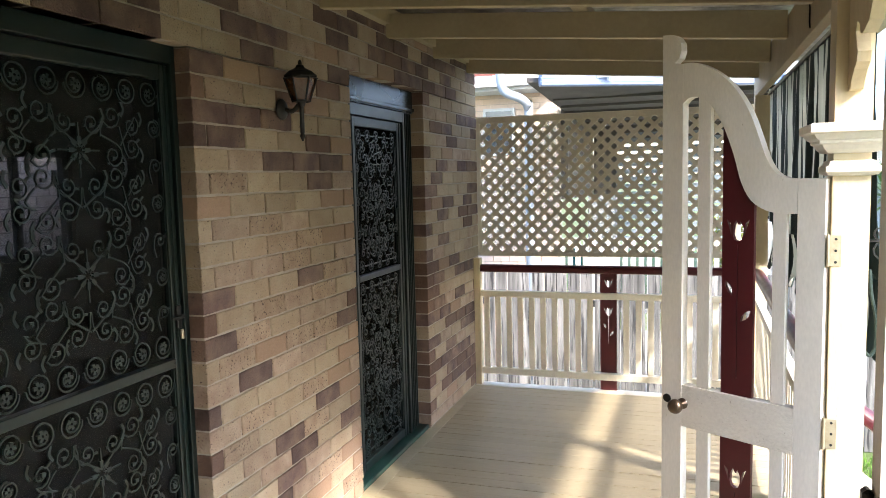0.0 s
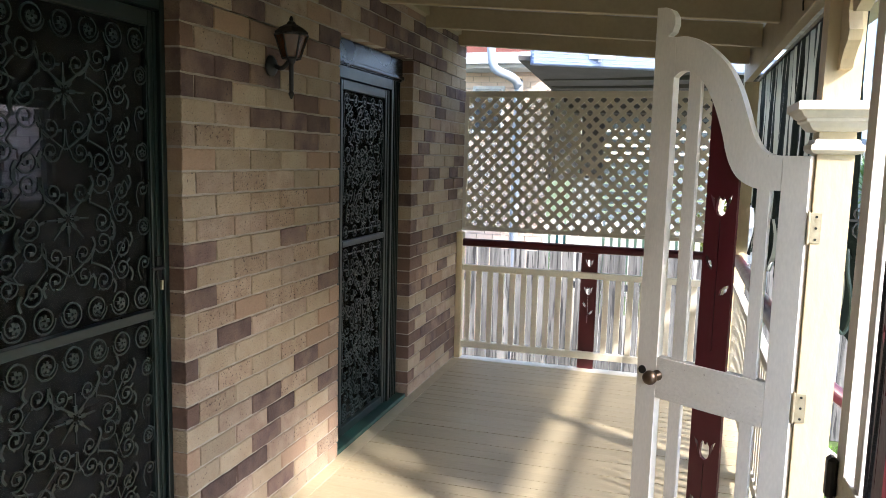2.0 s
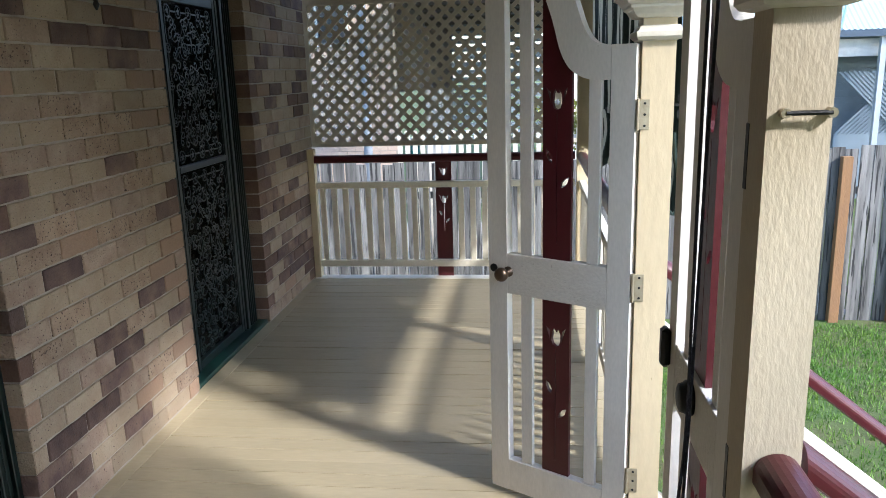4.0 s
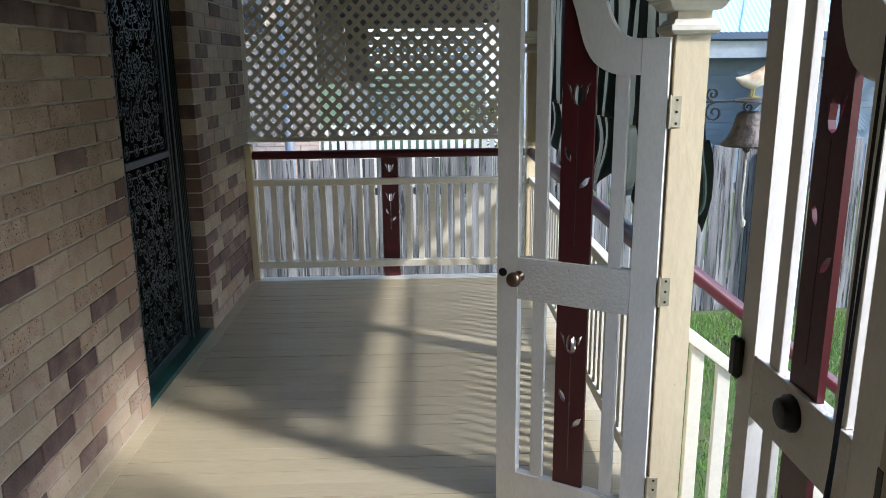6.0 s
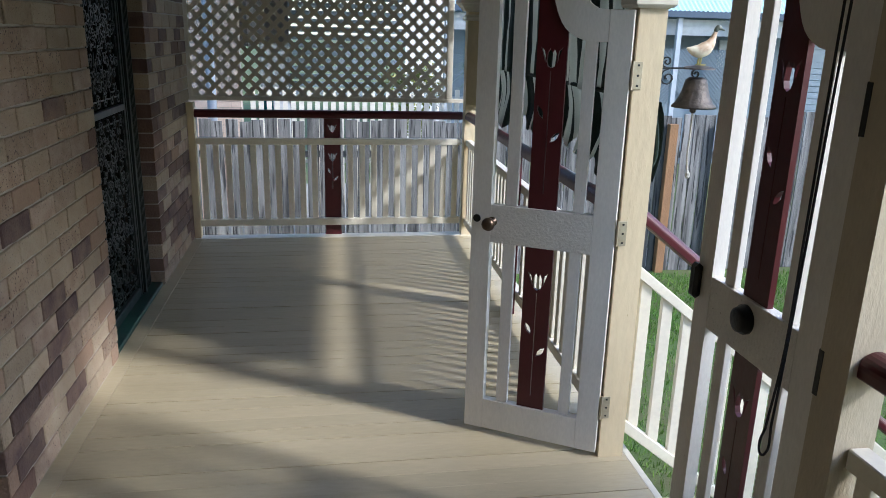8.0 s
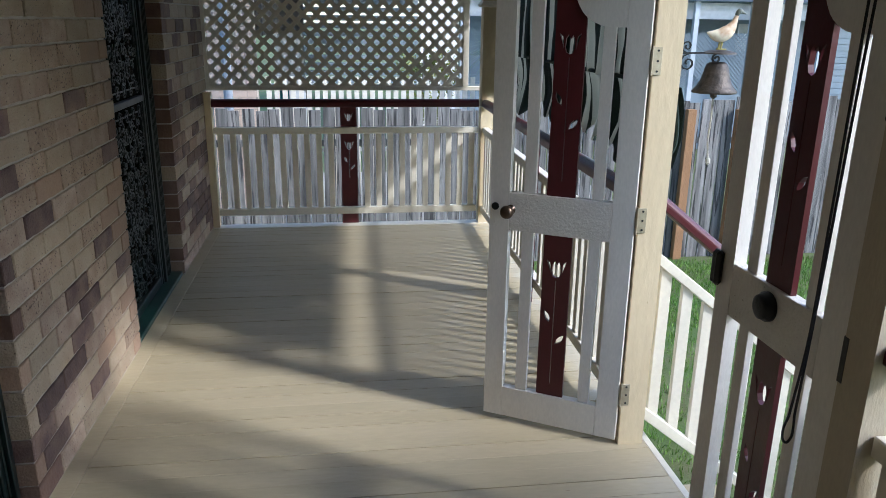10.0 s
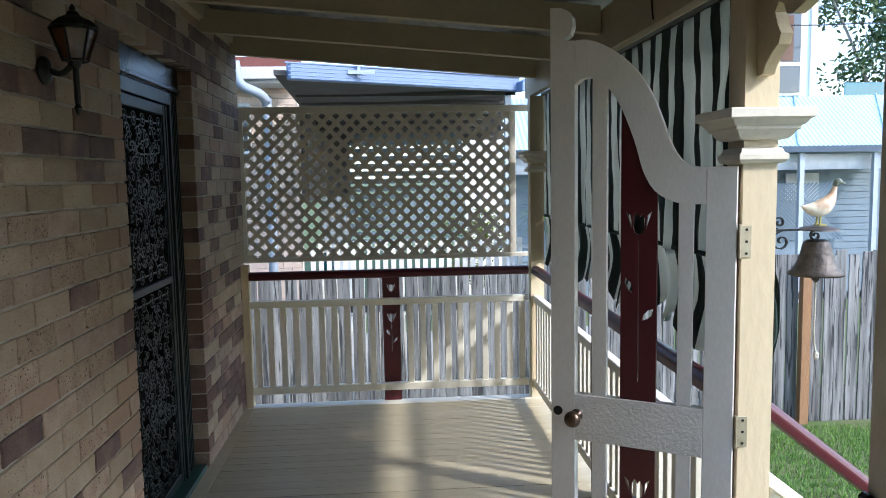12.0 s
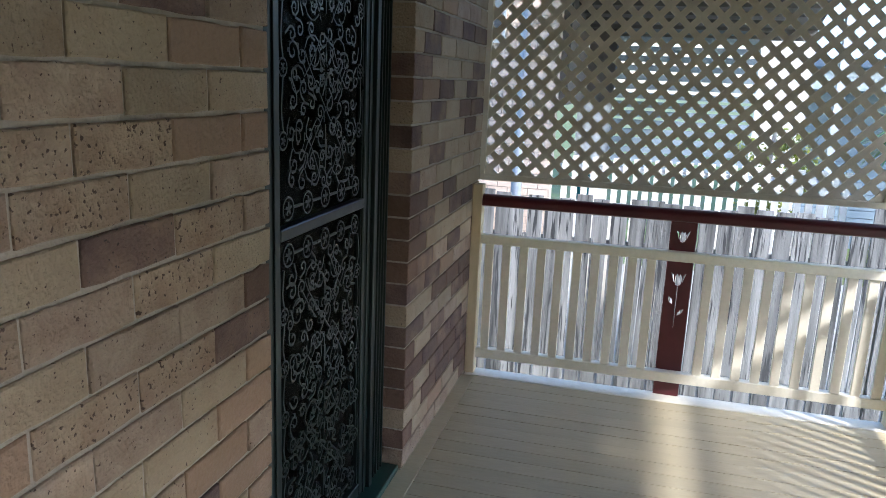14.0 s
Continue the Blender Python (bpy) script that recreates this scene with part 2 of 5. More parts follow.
def thing(name, label, category, at=(0, 0, 0), rz=0.0, group="", kind="", rx=0.0, ry=0.0):
    ob = new(name)
    ob.empty_display_size = 0.05
    ob.matrix_basis = pose(at[0] * S, at[1] * S, at[2] * S, rx, ry, rz)
    return tagged(ob, label, category, group, kind)


def structure(name, bm, mat, label="", category="", smooth=False, more=()):
    return tagged(part(name, bm, mat, None, label, "structure", smooth, more), "", category)


def box(bm, x0, x1, y0, y1, z0, z1, bevel=0.0, mat=0):
    made = bmesh.ops.create_cube(bm, size=1)["verts"]
    for v in made:
        v.co = Vector((x0 + (v.co.x + 0.5) * (x1 - x0), y0 + (v.co.y + 0.5) * (y1 - y0), z0 + (v.co.z + 0.5) * (z1 - z0)))
    faces = list({f for v in made for f in v.link_faces})
    for f in faces:
        f.material_index = mat
    if bevel:
        bmesh.ops.bevel(bm, geom=list({e for v in made for e in v.link_edges}), offset=bevel, segments=1, affect="EDGES")
    return bm


def B(*args, bevel=0.0):
    return box(bmesh.new(), *args, bevel=bevel)


def beam(bm, p, q, w, h, bevel=0.003):
    """A squared timber from p to q; p and q lie on its bottom's middle line."""
    p, q = Vector(p), Vector(q)
    d = (q - p)
    side = d.cross(Vector((0, 0, 1)))
    side = side.normalized() * w / 2 if side.length > 1e-6 else Vector((w / 2, 0, 0))
    up = Vector((0, 0, h)) if abs(d.normalized().z) < 0.9 else Vector((0, h, 0))
    vs = [bm.verts.new(c) for c in (p - side, p + side, p + side + up, p - side + up, q - side, q + side, q + side + up, q - side + up)]
    fs = [bm.faces.new([vs[i] for i in k]) for k in ((0, 1, 2, 3), (7, 6, 5, 4), (0, 4, 5, 1), (1, 5, 6, 2), (2, 6, 7, 3), (3, 7, 4, 0))]
    if bevel:
        bmesh.ops.bevel(bm, geom=list({e for f in fs for e in f.edges}), offset=bevel, segments=1, affect="EDGES")
    return bm


def sweep(bm, pts, r, sides=6, flat=None, closed=False, up=(0, 1, 0)):
    """A round bar, or with flat=(width, depth) a flat one, along the points. A flat bar's depth runs along up."""
    pts = [Vector(p) for p in pts]
    n, rings = len(pts), []
    upv = Vector(up)
    for i, p in enumerate(pts):
        a, b = (pts[i - 1], pts[(i + 1) % n]) if closed else (pts[max(i - 1, 0)], pts[min(i + 1, n - 1)])
        t = (b - a).normalized()
        s = t.cross(upv)
        s = s.normalized() if s.length > 1e-4 else t.orthogonal().normalized()
        u = s.cross(t).normalized()
        if flat:
            offs = [s * flat[0] / 2 * i1 + u * flat[1] / 2 * j1 for i1, j1 in ((1, 1), (-1, 1), (-1, -1), (1, -1))]
        else:
            rad = r[i] if isinstance(r, (list, tuple)) else r
            offs = [(s * math.cos(2 * math.pi * k / sides) + u * math.sin(2 * math.pi * k / sides)) * rad for k in range(sides)]
        rings.append([bm.verts.new(p + o) for o in offs])
    m = len(rings[0])
    for i in range(n if closed else n - 1):
        A, C = rings[i], rings[(i + 1) % n]
        for k in range(m):
            bm.faces.new((A[k], A[(k + 1) % m], C[(k + 1) % m], C[k]))
    if not closed:
        bm.faces.new(rings[0][::-1])
        bm.faces.new(rings[-1])
    return bm


def lathe(bm, prof, sides=24, at=(0, 0, 0), square=False):
    """Turns a profile of (radius, height) round the z axis; with square=True it gives mouldings of a square post."""
    rings = []
    for r, z in prof:
        if square:
            rings.append([bm.verts.new((at[0] + sx * r, at[1] + sy * r, at[2] + z)) for sx, sy in ((1, 1), (-1, 1), (-1, -1), (1, -1))])
        else:
            rings.append([bm.verts.new((at[0] + r * math.cos(2 * math.pi * k / sides), at[1] + r * math.sin(2 * math.pi * k / sides), at[2] + z)) for k in range(sides)])
    m = len(rings[0])
    for A, C in zip(rings, rings[1:]):
        for k in range(m):
            bm.faces.new((A[k], A[(k + 1) % m], C[(k + 1) % m], C[k]))
    bm.faces.new(rings[0][::-1])
    bm.faces.new(rings[-1])
    return bm


def slab(outlines, y0, y1, bm=None):
    """A board sawn out of the xz plane: the first outline is its edge, the others are holes through it."""
    bm = bm or bmesh.new()
    edges = []
    for o in outlines:
        vs = [bm.verts.new((x, y0, z)) for x, z in o]
        edges += [bm.edges.new((vs[i], vs[(i + 1) % len(vs)])) for i in range(len(vs))]
    faces = [g for g in bmesh.ops.triangle_fill(bm, use_beauty=True, use_dissolve=False, edges=edges)["geom"] if isinstance(g, bmesh.types.BMFace)]
    ext = bmesh.ops.extrude_face_region(bm, geom=faces, use_keep_orig=True)["geom"]
    for v in ext:
        if isinstance(v, bmesh.types.BMVert):
            v.co.y = y1
    return bm


def smooth_line(pts, steps=4):
    """A Catmull-Rom line through the points."""
    P = [Vector(p) for p in pts]
    P = [P[0] * 2 - P[1]] + P + [P[-1] * 2 - P[-2]]
    out = []
    for i in range(1, len(P) - 2):
        a, b, c, d = P[i - 1 : i + 3]
        for k in range(steps):
            t = k / steps
            out.append(0.5 * (2 * b + (c - a) * t + (2 * a - 5 * b + 4 * c - d) * t * t + (3 * b - a - 3 * c + d) * t**3))
    return out + [P[-2]]


def tulip(cx, z, k=1.0):
    body = [(0, 0), (0.012, 0.006), (0.017, 0.022), (0.017, 0.045), (0.009, 0.062), (0.002, 0.05), (-0.006, 0.064), (-0.014, 0.05), (-0.017, 0.022), (-0.012, 0.006)]
    right = [(0.0205, 0.016), (0.026, 0.035), (0.037, 0.068), (0.024, 0.056), (0.021, 0.04)]
    left = [(-x, y) for x, y in right][::-1]
    return [[(cx + x * k, z + y * k) for x, y in o] for o in (body, right, left)]


def leafhole(cx, z, ang, k=1.0):
    o = [(0, -0.026), (0.009, -0.012), (0.011, 0.004), (0.004, 0.024), (-0.005, 0.01), (-0.007, -0.01)]
    c, s = math.cos(ang), math.sin(ang)
    return [(cx + (x * c - y * s) * k, z + (x * s + y * c) * k) for x, y in o]


def slot(cx, z0, z1, w=0.0016):
    return [(cx - w, z0), (cx + w, z0), (cx + w, z1), (cx - w, z1)]


# ---- brick house wall ----
CH, ZERO, ML = 0.082, 0.010, 0.2312
DARK = [(14, 3.84), (10, 3.42), (7, 4.0), (6, 3.64), (5, 3.75), (4, 3.63), (3, 3.54), (3, 3.29), (1, 3.79), (1, 3.38), (2, 3.2), (14, 3.2), (11, 4.2), (20, 3.62), (20, 3.84), (24, 3.2), (22, 3.2), (21, 3.24), (26, 3.36), (26, 3.55), (25, 3.47), (22, 3.59), (25, 2.55), (27, 3.26), (27, 4.2), (27, 4.63), (28, 4.39), (26, 2.97), (16, 5.67), (20, 5.73), (27, 5.29), (11, 6.07), (4, 5.87), (14, 5.74), (6, 6.29), (15, 5.5), (18, 5.45), (13, 5.5), (14, 5.86), (17, 5.83), (9, 5.57), (3, 5.92), (6, 5.47), (8, 5.5), (11, 5.6), (12, 3.2), (9, 3.2)]
ORANGE = [(18, 3.2), (24, 3.61), (18, 4.25), (9, 4.25), (5, 3.2), (1, 3.2), (7, 4.25), (3, 4.2), (18, 3.0), (16, 4.25), (11, 3.6)]
brick_meshes = {}


def brick_mesh(length, depth, variant):
    """A brick with worn, slightly uneven arrises; a few variants of each length."""
    key = (round(length, 3), variant)
    if key not in brick_meshes:
        own = random.Random(int(key[0] * 1000) * 10 + variant)
        bm = B(-depth, 0, 0, key[0] - 0.0078, 0, CH - 0.0083)
        long_edges = [e for e in bm.edges if all(v.co.x > -0.001 for v in e.verts) and abs(e.verts[0].co.y - e.verts[1].co.y) > 0.01]
        bmesh.ops.subdivide_edges(bm, edges=long_edges, cuts=4 if length > 0.15 else 2, use_grid_fill=True)
        for v in bm.verts:
            if v.co.x > -0.001:
                v.co += Vector((own.uniform(-0.0012, 0.0008), own.uniform(-0.0012, 0.0012), own.uniform(-0.0017, 0.0017)))
        bmesh.ops.bevel(bm, geom=[e for e in bm.edges if all(v.co.x > -0.003 for v in e.verts) and not e.is_boundary and e.calc_face_angle(0) > 0.8], offset=0.0028, segments=1, affect="EDGES")
        bmesh.ops.scale(bm, vec=(S, S, S), verts=bm.verts)
        me = bpy.data.meshes.new("brick")
        bm.to_mesh(me)
        bm.free()
        me.materials.append(BRICKS[0])
        brick_meshes[key] = me
    return brick_meshes[key]


def kind_of(k, y0, y1, rnd):
    if any(k == a and y0 - 0.01 <= b <= y1 + 0.01 for a, b in DARK):
        return 2
    if any(k == a and y0 <= b <= y1 for a, b in ORANGE):
        return 3
    r = rnd.random()
    lintel = k >= 20 or y0 > 5.4
    if y0 in (D1[1], D2[1]) and r < (0.25 if y0 == D1[1] else 0.4):
        return 5
    if y1 > D2[0] - 0.03 and y0 < D2[0] and y1 < D2[1] and y1 - y0 < 0.13 and k < 25:
        return 3 if r < 0.5 else 5 if r < 0.65 else 1
    return 5 if lintel and r < 0.12 else 2 if r < (0.36 if lintel else 0.05) else 3 if r < (0.43 if lintel else 0.08) else 4 if r < 0.30 else 1 if r < 0.56 else 0


def courses(y0, y1, k0, k1, depth=0.11):
    """Rows of (course, from, to) of a stretch of stretcher bond."""
    for k in range(k0, k1):
        shift = 3.79 if k % 2 == 0 else 3.6744
        cuts = [y0] + [shift + n * ML for n in range(-40, 40) if y0 + 0.045 < shift + n * ML < y1 - 0.045] + [y1 + 0.0075]
        for a, b in zip(cuts, cuts[1:]):
            yield k, a, b


def brick_stretch(wall, y0, y1, k0, k1, rnd):
    for k, a, b in courses(y0, y1, k0, k1):
        ob = new("brick", brick_mesh(b - a, 0.11, rnd.randrange(5)))
        ob.parent = wall
        ob.location = ((0.0 + rnd.uniform(-0.0012, 0.0012)) * S, (a + 0.0) * S, (ZERO + k * CH) * S)
        ob.rotation_euler = (rnd.uniform(-0.006, 0.006), 0, rnd.uniform(-0.004, 0.004))
        ob.material_slots[0].link = "OBJECT"
        ob.material_slots[0].material = BRICKS[kind_of(k, a, b, rnd)]


def joined_bricks(name, stretches, parent, rnd):
    bm = bmesh.new()
    for y0, y1, k0, k1 in stretches:
        for k, a, b in courses(y0, y1, k0, k1):
            box(bm, -0.11, 0, a, b - 0.0075, ZERO + k * CH, ZERO + (k + 1) * CH - 0.0085, mat=kind_of(k, a, b, rnd))
    return part(name, bm, BRICKS[0], parent, "tan and purple-brown face bricks", "stuff", more=BRICKS[1:])


D1, D2, TOP1, TOP2, WALLTOP = (2.30, 3.134), (4.355, 5.402), ZERO + 25 * CH - 0.004, ZERO + 26 * CH - 0.004, 2.62
wall_1 = structure("wall_west_1", B(-0.25, -0.0075, D1[1] + 0.006, D2[0] - 0.006, -0.3, TOP1), MORTAR, "tan brick wall with raked mortar joints between two green doors", "wall")
wall_2 = structure("wall_west_2", B(-0.25, -0.0075, D2[1] + 0.006, 6.594, -0.3, TOP2), MORTAR, "tan and purple-brown brick pier at the verandah end", "wall")
bm = B(-0.25, -0.0075, -2.6, 6.594, TOP2 + 0.005, WALLTOP)
box(bm, -0.25, -0.0075, -2.6, D2[0] - 0.006, TOP1 + 0.004, TOP2 + 0.005)
wall_3 = structure("wall_west_3", bm, MORTAR, "mixed brick wall above the doors", "wall")
wall_4 = structure("wall_west_4", B(-0.25, -0.0075, -2.6, D1[0] - 0.006, -0.3, TOP1), MORTAR, "tan brick wall beside the first door", "wall")
# unseen wall, added to hold back daylight from behind the camera
structure("wall_south", B(0.004, 2.1, -0.55, -0.42, -0.003, 2.5), BRICKS[0], "plain unseen wall added behind the camera to cut back daylight", "wall")
structure("wall_return", B(-3.0, -0.25, 6.45, 6.59, -1.2, WALLTOP), MORTAR, "side wall of the brick house", "wall")
WY, WZ = (3.72, 4.42), (1.215, 1.81)  # window in the far wall of the room
# room shell in dark brown, so the dim interior is partly painted
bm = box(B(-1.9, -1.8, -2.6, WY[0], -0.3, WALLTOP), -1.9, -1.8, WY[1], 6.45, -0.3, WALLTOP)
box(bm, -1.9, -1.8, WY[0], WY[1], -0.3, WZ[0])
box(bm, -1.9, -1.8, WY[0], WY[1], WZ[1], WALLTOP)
structure("wall_inner", bm, DIM_BROWN, "room wall behind the doors, its dimness put into the brown colour", "wall")
# unseen ceiling and end wall, added to shut daylight out
structure("room_ceiling", B(-1.9, -0.25, -2.6, 6.45, WALLTOP + 0.002, WALLTOP + 0.04), DIM_BROWN, "plain unseen ceiling added to keep sky light out of the room", "ceiling")
structure("wall_room_south", B(-1.8, -0.25, -2.6, -2.5, -0.03, WALLTOP), DIM_BROWN, "plain unseen end wall added to close off the room", "wall")
rw = structure("window_1", B(-1.87, -1.83, WY[0], WY[0] + 0.04, WZ[0], WZ[1]), HEADBOX, "aluminium sash window in the far wall of the room", "window")
part("window_frame", B(-1.87, -1.83, WY[1] - 0.04, WY[1], WZ[0], WZ[1]), HEADBOX, rw)
part("window_frame", B(-1.87, -1.83, WY[0] + 0.041, WY[1] - 0.041, WZ[1] - 0.04, WZ[1]), HEADBOX, rw)
part("window_frame", B(-1.87, -1.83, WY[0] + 0.041, WY[1] - 0.041, WZ[0], WZ[0] + 0.04), HEADBOX, rw)
part("window_sash", B(-1.865, -1.835, (WY[0] + WY[1]) / 2 - 0.02, (WY[0] + WY[1]) / 2 + 0.02, WZ[0] + 0.041, WZ[1] - 0.041), HEADBOX, rw)
structure("wall_side_house", B(-3.0, -2.9, -2.6, 6.44, -1.2, 3.0), SHADE_MORTAR, "dark raked mortar bed of the brick wall across the side path", "wall")
structure("wall_footing", B(-0.25, -0.02, -2.6, 6.594, -1.2, -0.301), MORTAR, "brick footing under the deck", "wall")

# ---- floor ----
# slab coloured dark so the board gaps carry painted shade
floor = structure("floor", B(-0.3, 2.05, -2.6, 6.54, -0.12, -0.035), SHADE_MORTAR, "painted cream timber verandah deck", "floor")
# side edge board, plus an end strip whose offwhite stands for sunlit deck
structure("deck_edge_board", box(B(2.052, 2.08, -2.6, 6.54, -0.22, -0.004, bevel=0.003), 0.004, 2.05, 6.434, 6.54, -0.034, 0.003, bevel=0.003), TRIM, "offwhite painted deck edge board, its end strip whitened for sunlit deck", "edge board")
structure("room_floor", B(-1.8, -0.3, -2.6, 6.45, -0.12, -0.03), DIM_BROWN, "room floor behind the doors, its dimness put into the brown colour", "floor")

# ---- verandah roof ----
SL = -0.082


def roof_z(x):
    return 2.358 + SL * x


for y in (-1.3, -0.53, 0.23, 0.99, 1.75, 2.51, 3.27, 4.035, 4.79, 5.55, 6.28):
    r = structure("rafter", beam(bmesh.new(), (0.03, y, roof_z(0.03)), (1.985, y, roof_z(1.985)), 0.045, 0.125), CREAM_SHADED, "cream painted timber rafter", "rafter")
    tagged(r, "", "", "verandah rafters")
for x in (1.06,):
    structure("purlin", beam(bmesh.new(), (x, -2.6, roof_z(x) + 0.1255), (x, 6.68, roof_z(x) + 0.1255), 0.075, 0.045), CREAM_SHADED, "cream painted batten under the roof sheets", "batten")
structure("wall_plate", beam(bmesh.new(), (0.028, -2.6, 2.425), (0.028, 6.59, 2.425), 0.05, 0.09), CREAM_SHADED, "cream painted timber plate on the brick wall", "beam")
structure("roof_beam", beam(bmesh.new(), (2.012, -2.6, 2.105), (2.012, 6.68, 2.105), 0.045, 0.20), CREAM_SHADED, "cream painted timber beam over the posts", "beam")
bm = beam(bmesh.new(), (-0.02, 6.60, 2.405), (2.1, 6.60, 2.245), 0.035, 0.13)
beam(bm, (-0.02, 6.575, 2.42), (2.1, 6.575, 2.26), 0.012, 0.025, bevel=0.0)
structure("end_fascia", bm, CREAM_SHADED, "cream painted board across the verandah end", "fascia")
bm = bmesh.new()
NX = 500
prev = None
for i in range(NX + 1):
    y = -2.7 + i * 0.076 / 4
    h = 0.0085 * math.sin(2 * math.pi * (y / 0.076))
    ring = [bm.verts.new((x, y, roof_z(x) + 0.182 + h)) for x in (-0.25, 2.42)]
    if prev:
        bm.faces.new((prev[0], ring[0], ring[1], prev[1]))
    prev = ring
ceiling = structure("ceiling", bm, ROOF, "corrugated roof sheets lined with crumpled silver foil", "ceiling", smooth=True)
sol = ceiling.modifiers.new("thick", "SOLIDIFY")
sol.thickness = 0.002
structure("roof_gutter", box(B(2.40, 2.50, -2.7, 6.8, 2.30, 2.305), 2.495, 2.50, -2.7, 6.8, 2.305, 2.40), CREAM_SHADED, "painted gutter on the verandah roof edge", "gutter")


# ---- posts, capitals and brackets ----
def post(x, y, label, bracket=0, base=-0.12, r=0.0465, paint=None):
    t = thing("verandah_post", label, "post", (x, y, 0), group="verandah posts")
    part("shaft", lathe(bmesh.new(), [(r, base), (r, 0.5), (r, 1.60), (r, 2.10)], square=True), paint or CREAM, t)
    bm = lathe(bmesh.new(), [(0.047, 1.583), (0.061, 1.587), (0.067, 1.595), (0.067, 1.608), (0.059, 1.613), (0.055, 1.624), (0.047, 1.626)], square=True)
    part("collar", bm, TRIM, t)
    bm = lathe(bmesh.new(), [(0.047, 1.645), (0.064, 1.648), (0.072, 1.656), (0.079, 1.668), (0.087, 1.673), (0.087, 1.680), (0.095, 1.685), (0.103, 1.697), (0.113, 1.702), (0.113, 1.722), (0.109, 1.726), (0.047, 1.726)], square=True)
    part("capital", bm, TRIM, t)
    for side in ([-1, 1] if bracket == 2 else [bracket] if bracket else []):
        edge = [(0, 1.81), (0.03, 1.812), (0.045, 1.835), (0.075, 1.86), (0.105, 1.875), (0.115, 1.90), (0.098, 1.925), (0.085, 1.955), (0.10, 1.978), (0.125, 1.968), (0.14, 1.94), (0.165, 1.935), (0.20, 1.945), (0.235, 1.955), (0.26, 1.985), (0.285, 2.02), (0.33, 2.035), (0.36, 2.06), (0.365, 2.104), (0, 2.104)]
        bm = slab([edge], -0.016, 0.016)
        bmesh.ops.rotate(bm, verts=bm.verts, matrix=Matrix.Rotation(radians(90), 3, "Z"))
        for v in bm.verts:
            v.co.y = side * (abs(v.co.y) + 0.047)
        part("bracket", bm, CREAM, t, "cream fretwork corner bracket")
    return t


G1, G2, GC = (1.99, 3.347), (1.982, 2.187), (2.026, 6.485)
post(*G1, "cream timber verandah post with moulded capital, fretwork bracket and hinges", -1)
post(*G2, "rough-sawn cream timber verandah post in sun with moulded capital", 1, r=0.043, paint=ROUGH_CREAM)
post(*GC, "cream corner verandah post with moulded capital")
post(1.99, -0.9, "cream timber verandah post with moulded capital")

# ---- balustrades ----

def fret_panel(w, z0, z1, tulips, leaves, stems, t0=0.0, t1=0.022):
    outs = [[(-w / 2, z0), (w / 2, z0), (w / 2, z1), (-w / 2, z1)]]
    for z, k in tulips:
        outs += tulip(0, z, k)
    outs += [leafhole(x, z, a, k) for x, z, a, k in leaves]
    outs += [slot(0, a, b) for a, b in stems]
    return slab(outs, t0, t1)


def balustrade(name, label, length, at, rz, panel_at=None, slope=0.0, group="verandah balustrades"):
    """Along its own x axis from 0 to length; slope is the fall per unit of length."""
    t = thing(name, label, "balustrade", at, rz, group=group)
    zz = lambda x: -slope * x
    bm = bmesh.new()
    prof = [(-0.032, 0.002), (-0.035, 0.006), (-0.035, 0.024)] + [(-0.035 * math.cos(math.pi * k / 12), 0.024 + 0.031 * math.sin(math.pi * k / 12)) for k in range(1, 12)] + [(0.035, 0.024), (0.035, 0.006), (0.032, 0.002), (0.02, -0.003), (-0.02, -0.003)]
    rings = [[bm.verts.new((x, a, 0.883 + b + zz(x))) for a, b in prof] for x in (0, length)]
    for k in range(len(prof)):
        bm.faces.new((rings[0][k], rings[0][(k + 1) % len(prof)], rings[1][(k + 1) % len(prof)], rings[1][k]))
    bm.faces.new(rings[0])
    bm.faces.new(rings[1][::-1])
    part("handrail", bm, MAROON, t, "rounded maroon handrail")
    part("mid_rail", beam(bmesh.new(), (0, 0, 0.690), (length, 0, 0.690 + zz(length)), 0.045, 0.045), RAILS, t)
    part("bottom_rail", beam(bmesh.new(), (0, 0, 0.087), (length, 0, 0.087 + zz(length)), 0.045, 0.05), RAILS, t)
    n = max(int(round(length / 0.0852)), 2)
    mesh = None
    for i in range(n):
        x = (i + 0.5) * length / n
        if panel_at and abs(x - panel_at) < 0.075:
            continue
        if mesh is None:
            bm = B(-0.021, 0.021, -0.011, 0.011, 0.130, 0.698, bevel=0.002)
            for v in bm.verts:
                v.co.z += -slope * v.co.x
            ob = part("baluster", bm, RAILS, t)
            mesh = ob.data
        else:
            ob = new("baluster", mesh)
            ob.parent = t
        ob.location = (x * S, 0, zz(x) * S)
    if panel_at:
        ob = part("fret_panel", fret_panel(0.119, 0.004, 0.880, [(0.775, 0.85), (0.563, 0.95)], [(-0.028, 0.490, 0.5, 0.9), (0.024, 0.435, -0.6, 0.9)], [(0.355, 0.56)], 0.0235, 0.036), MAROON, t, "maroon board with cut-out tulips")
        ob.location = (panel_at * S, 0, 0)
    return t


balustrade("end_balustrade", "cream timber balustrade with maroon handrail and tulip board", 1.917, (0.049, 6.49, 0), 0, 1.008 - 0.049)
bm = B(0.0, 0.048, 6.456, 6.525, 0.003, 0.985, bevel=0.003)
part("end_post", bm, CREAM, thing("wall_post", "slim cream timber post against the brick wall", "post"))
balustrade("side_balustrade", "sunlit cream timber balustrade with maroon handrail", 3.042, (1.995, 3.395, 0), 89.6, 1.41)
balustrade("near_balustrade", "cream timber balustrade with maroon handrail beside the gate post", 2.96, (1.99, 2.142, 0), -90, None)
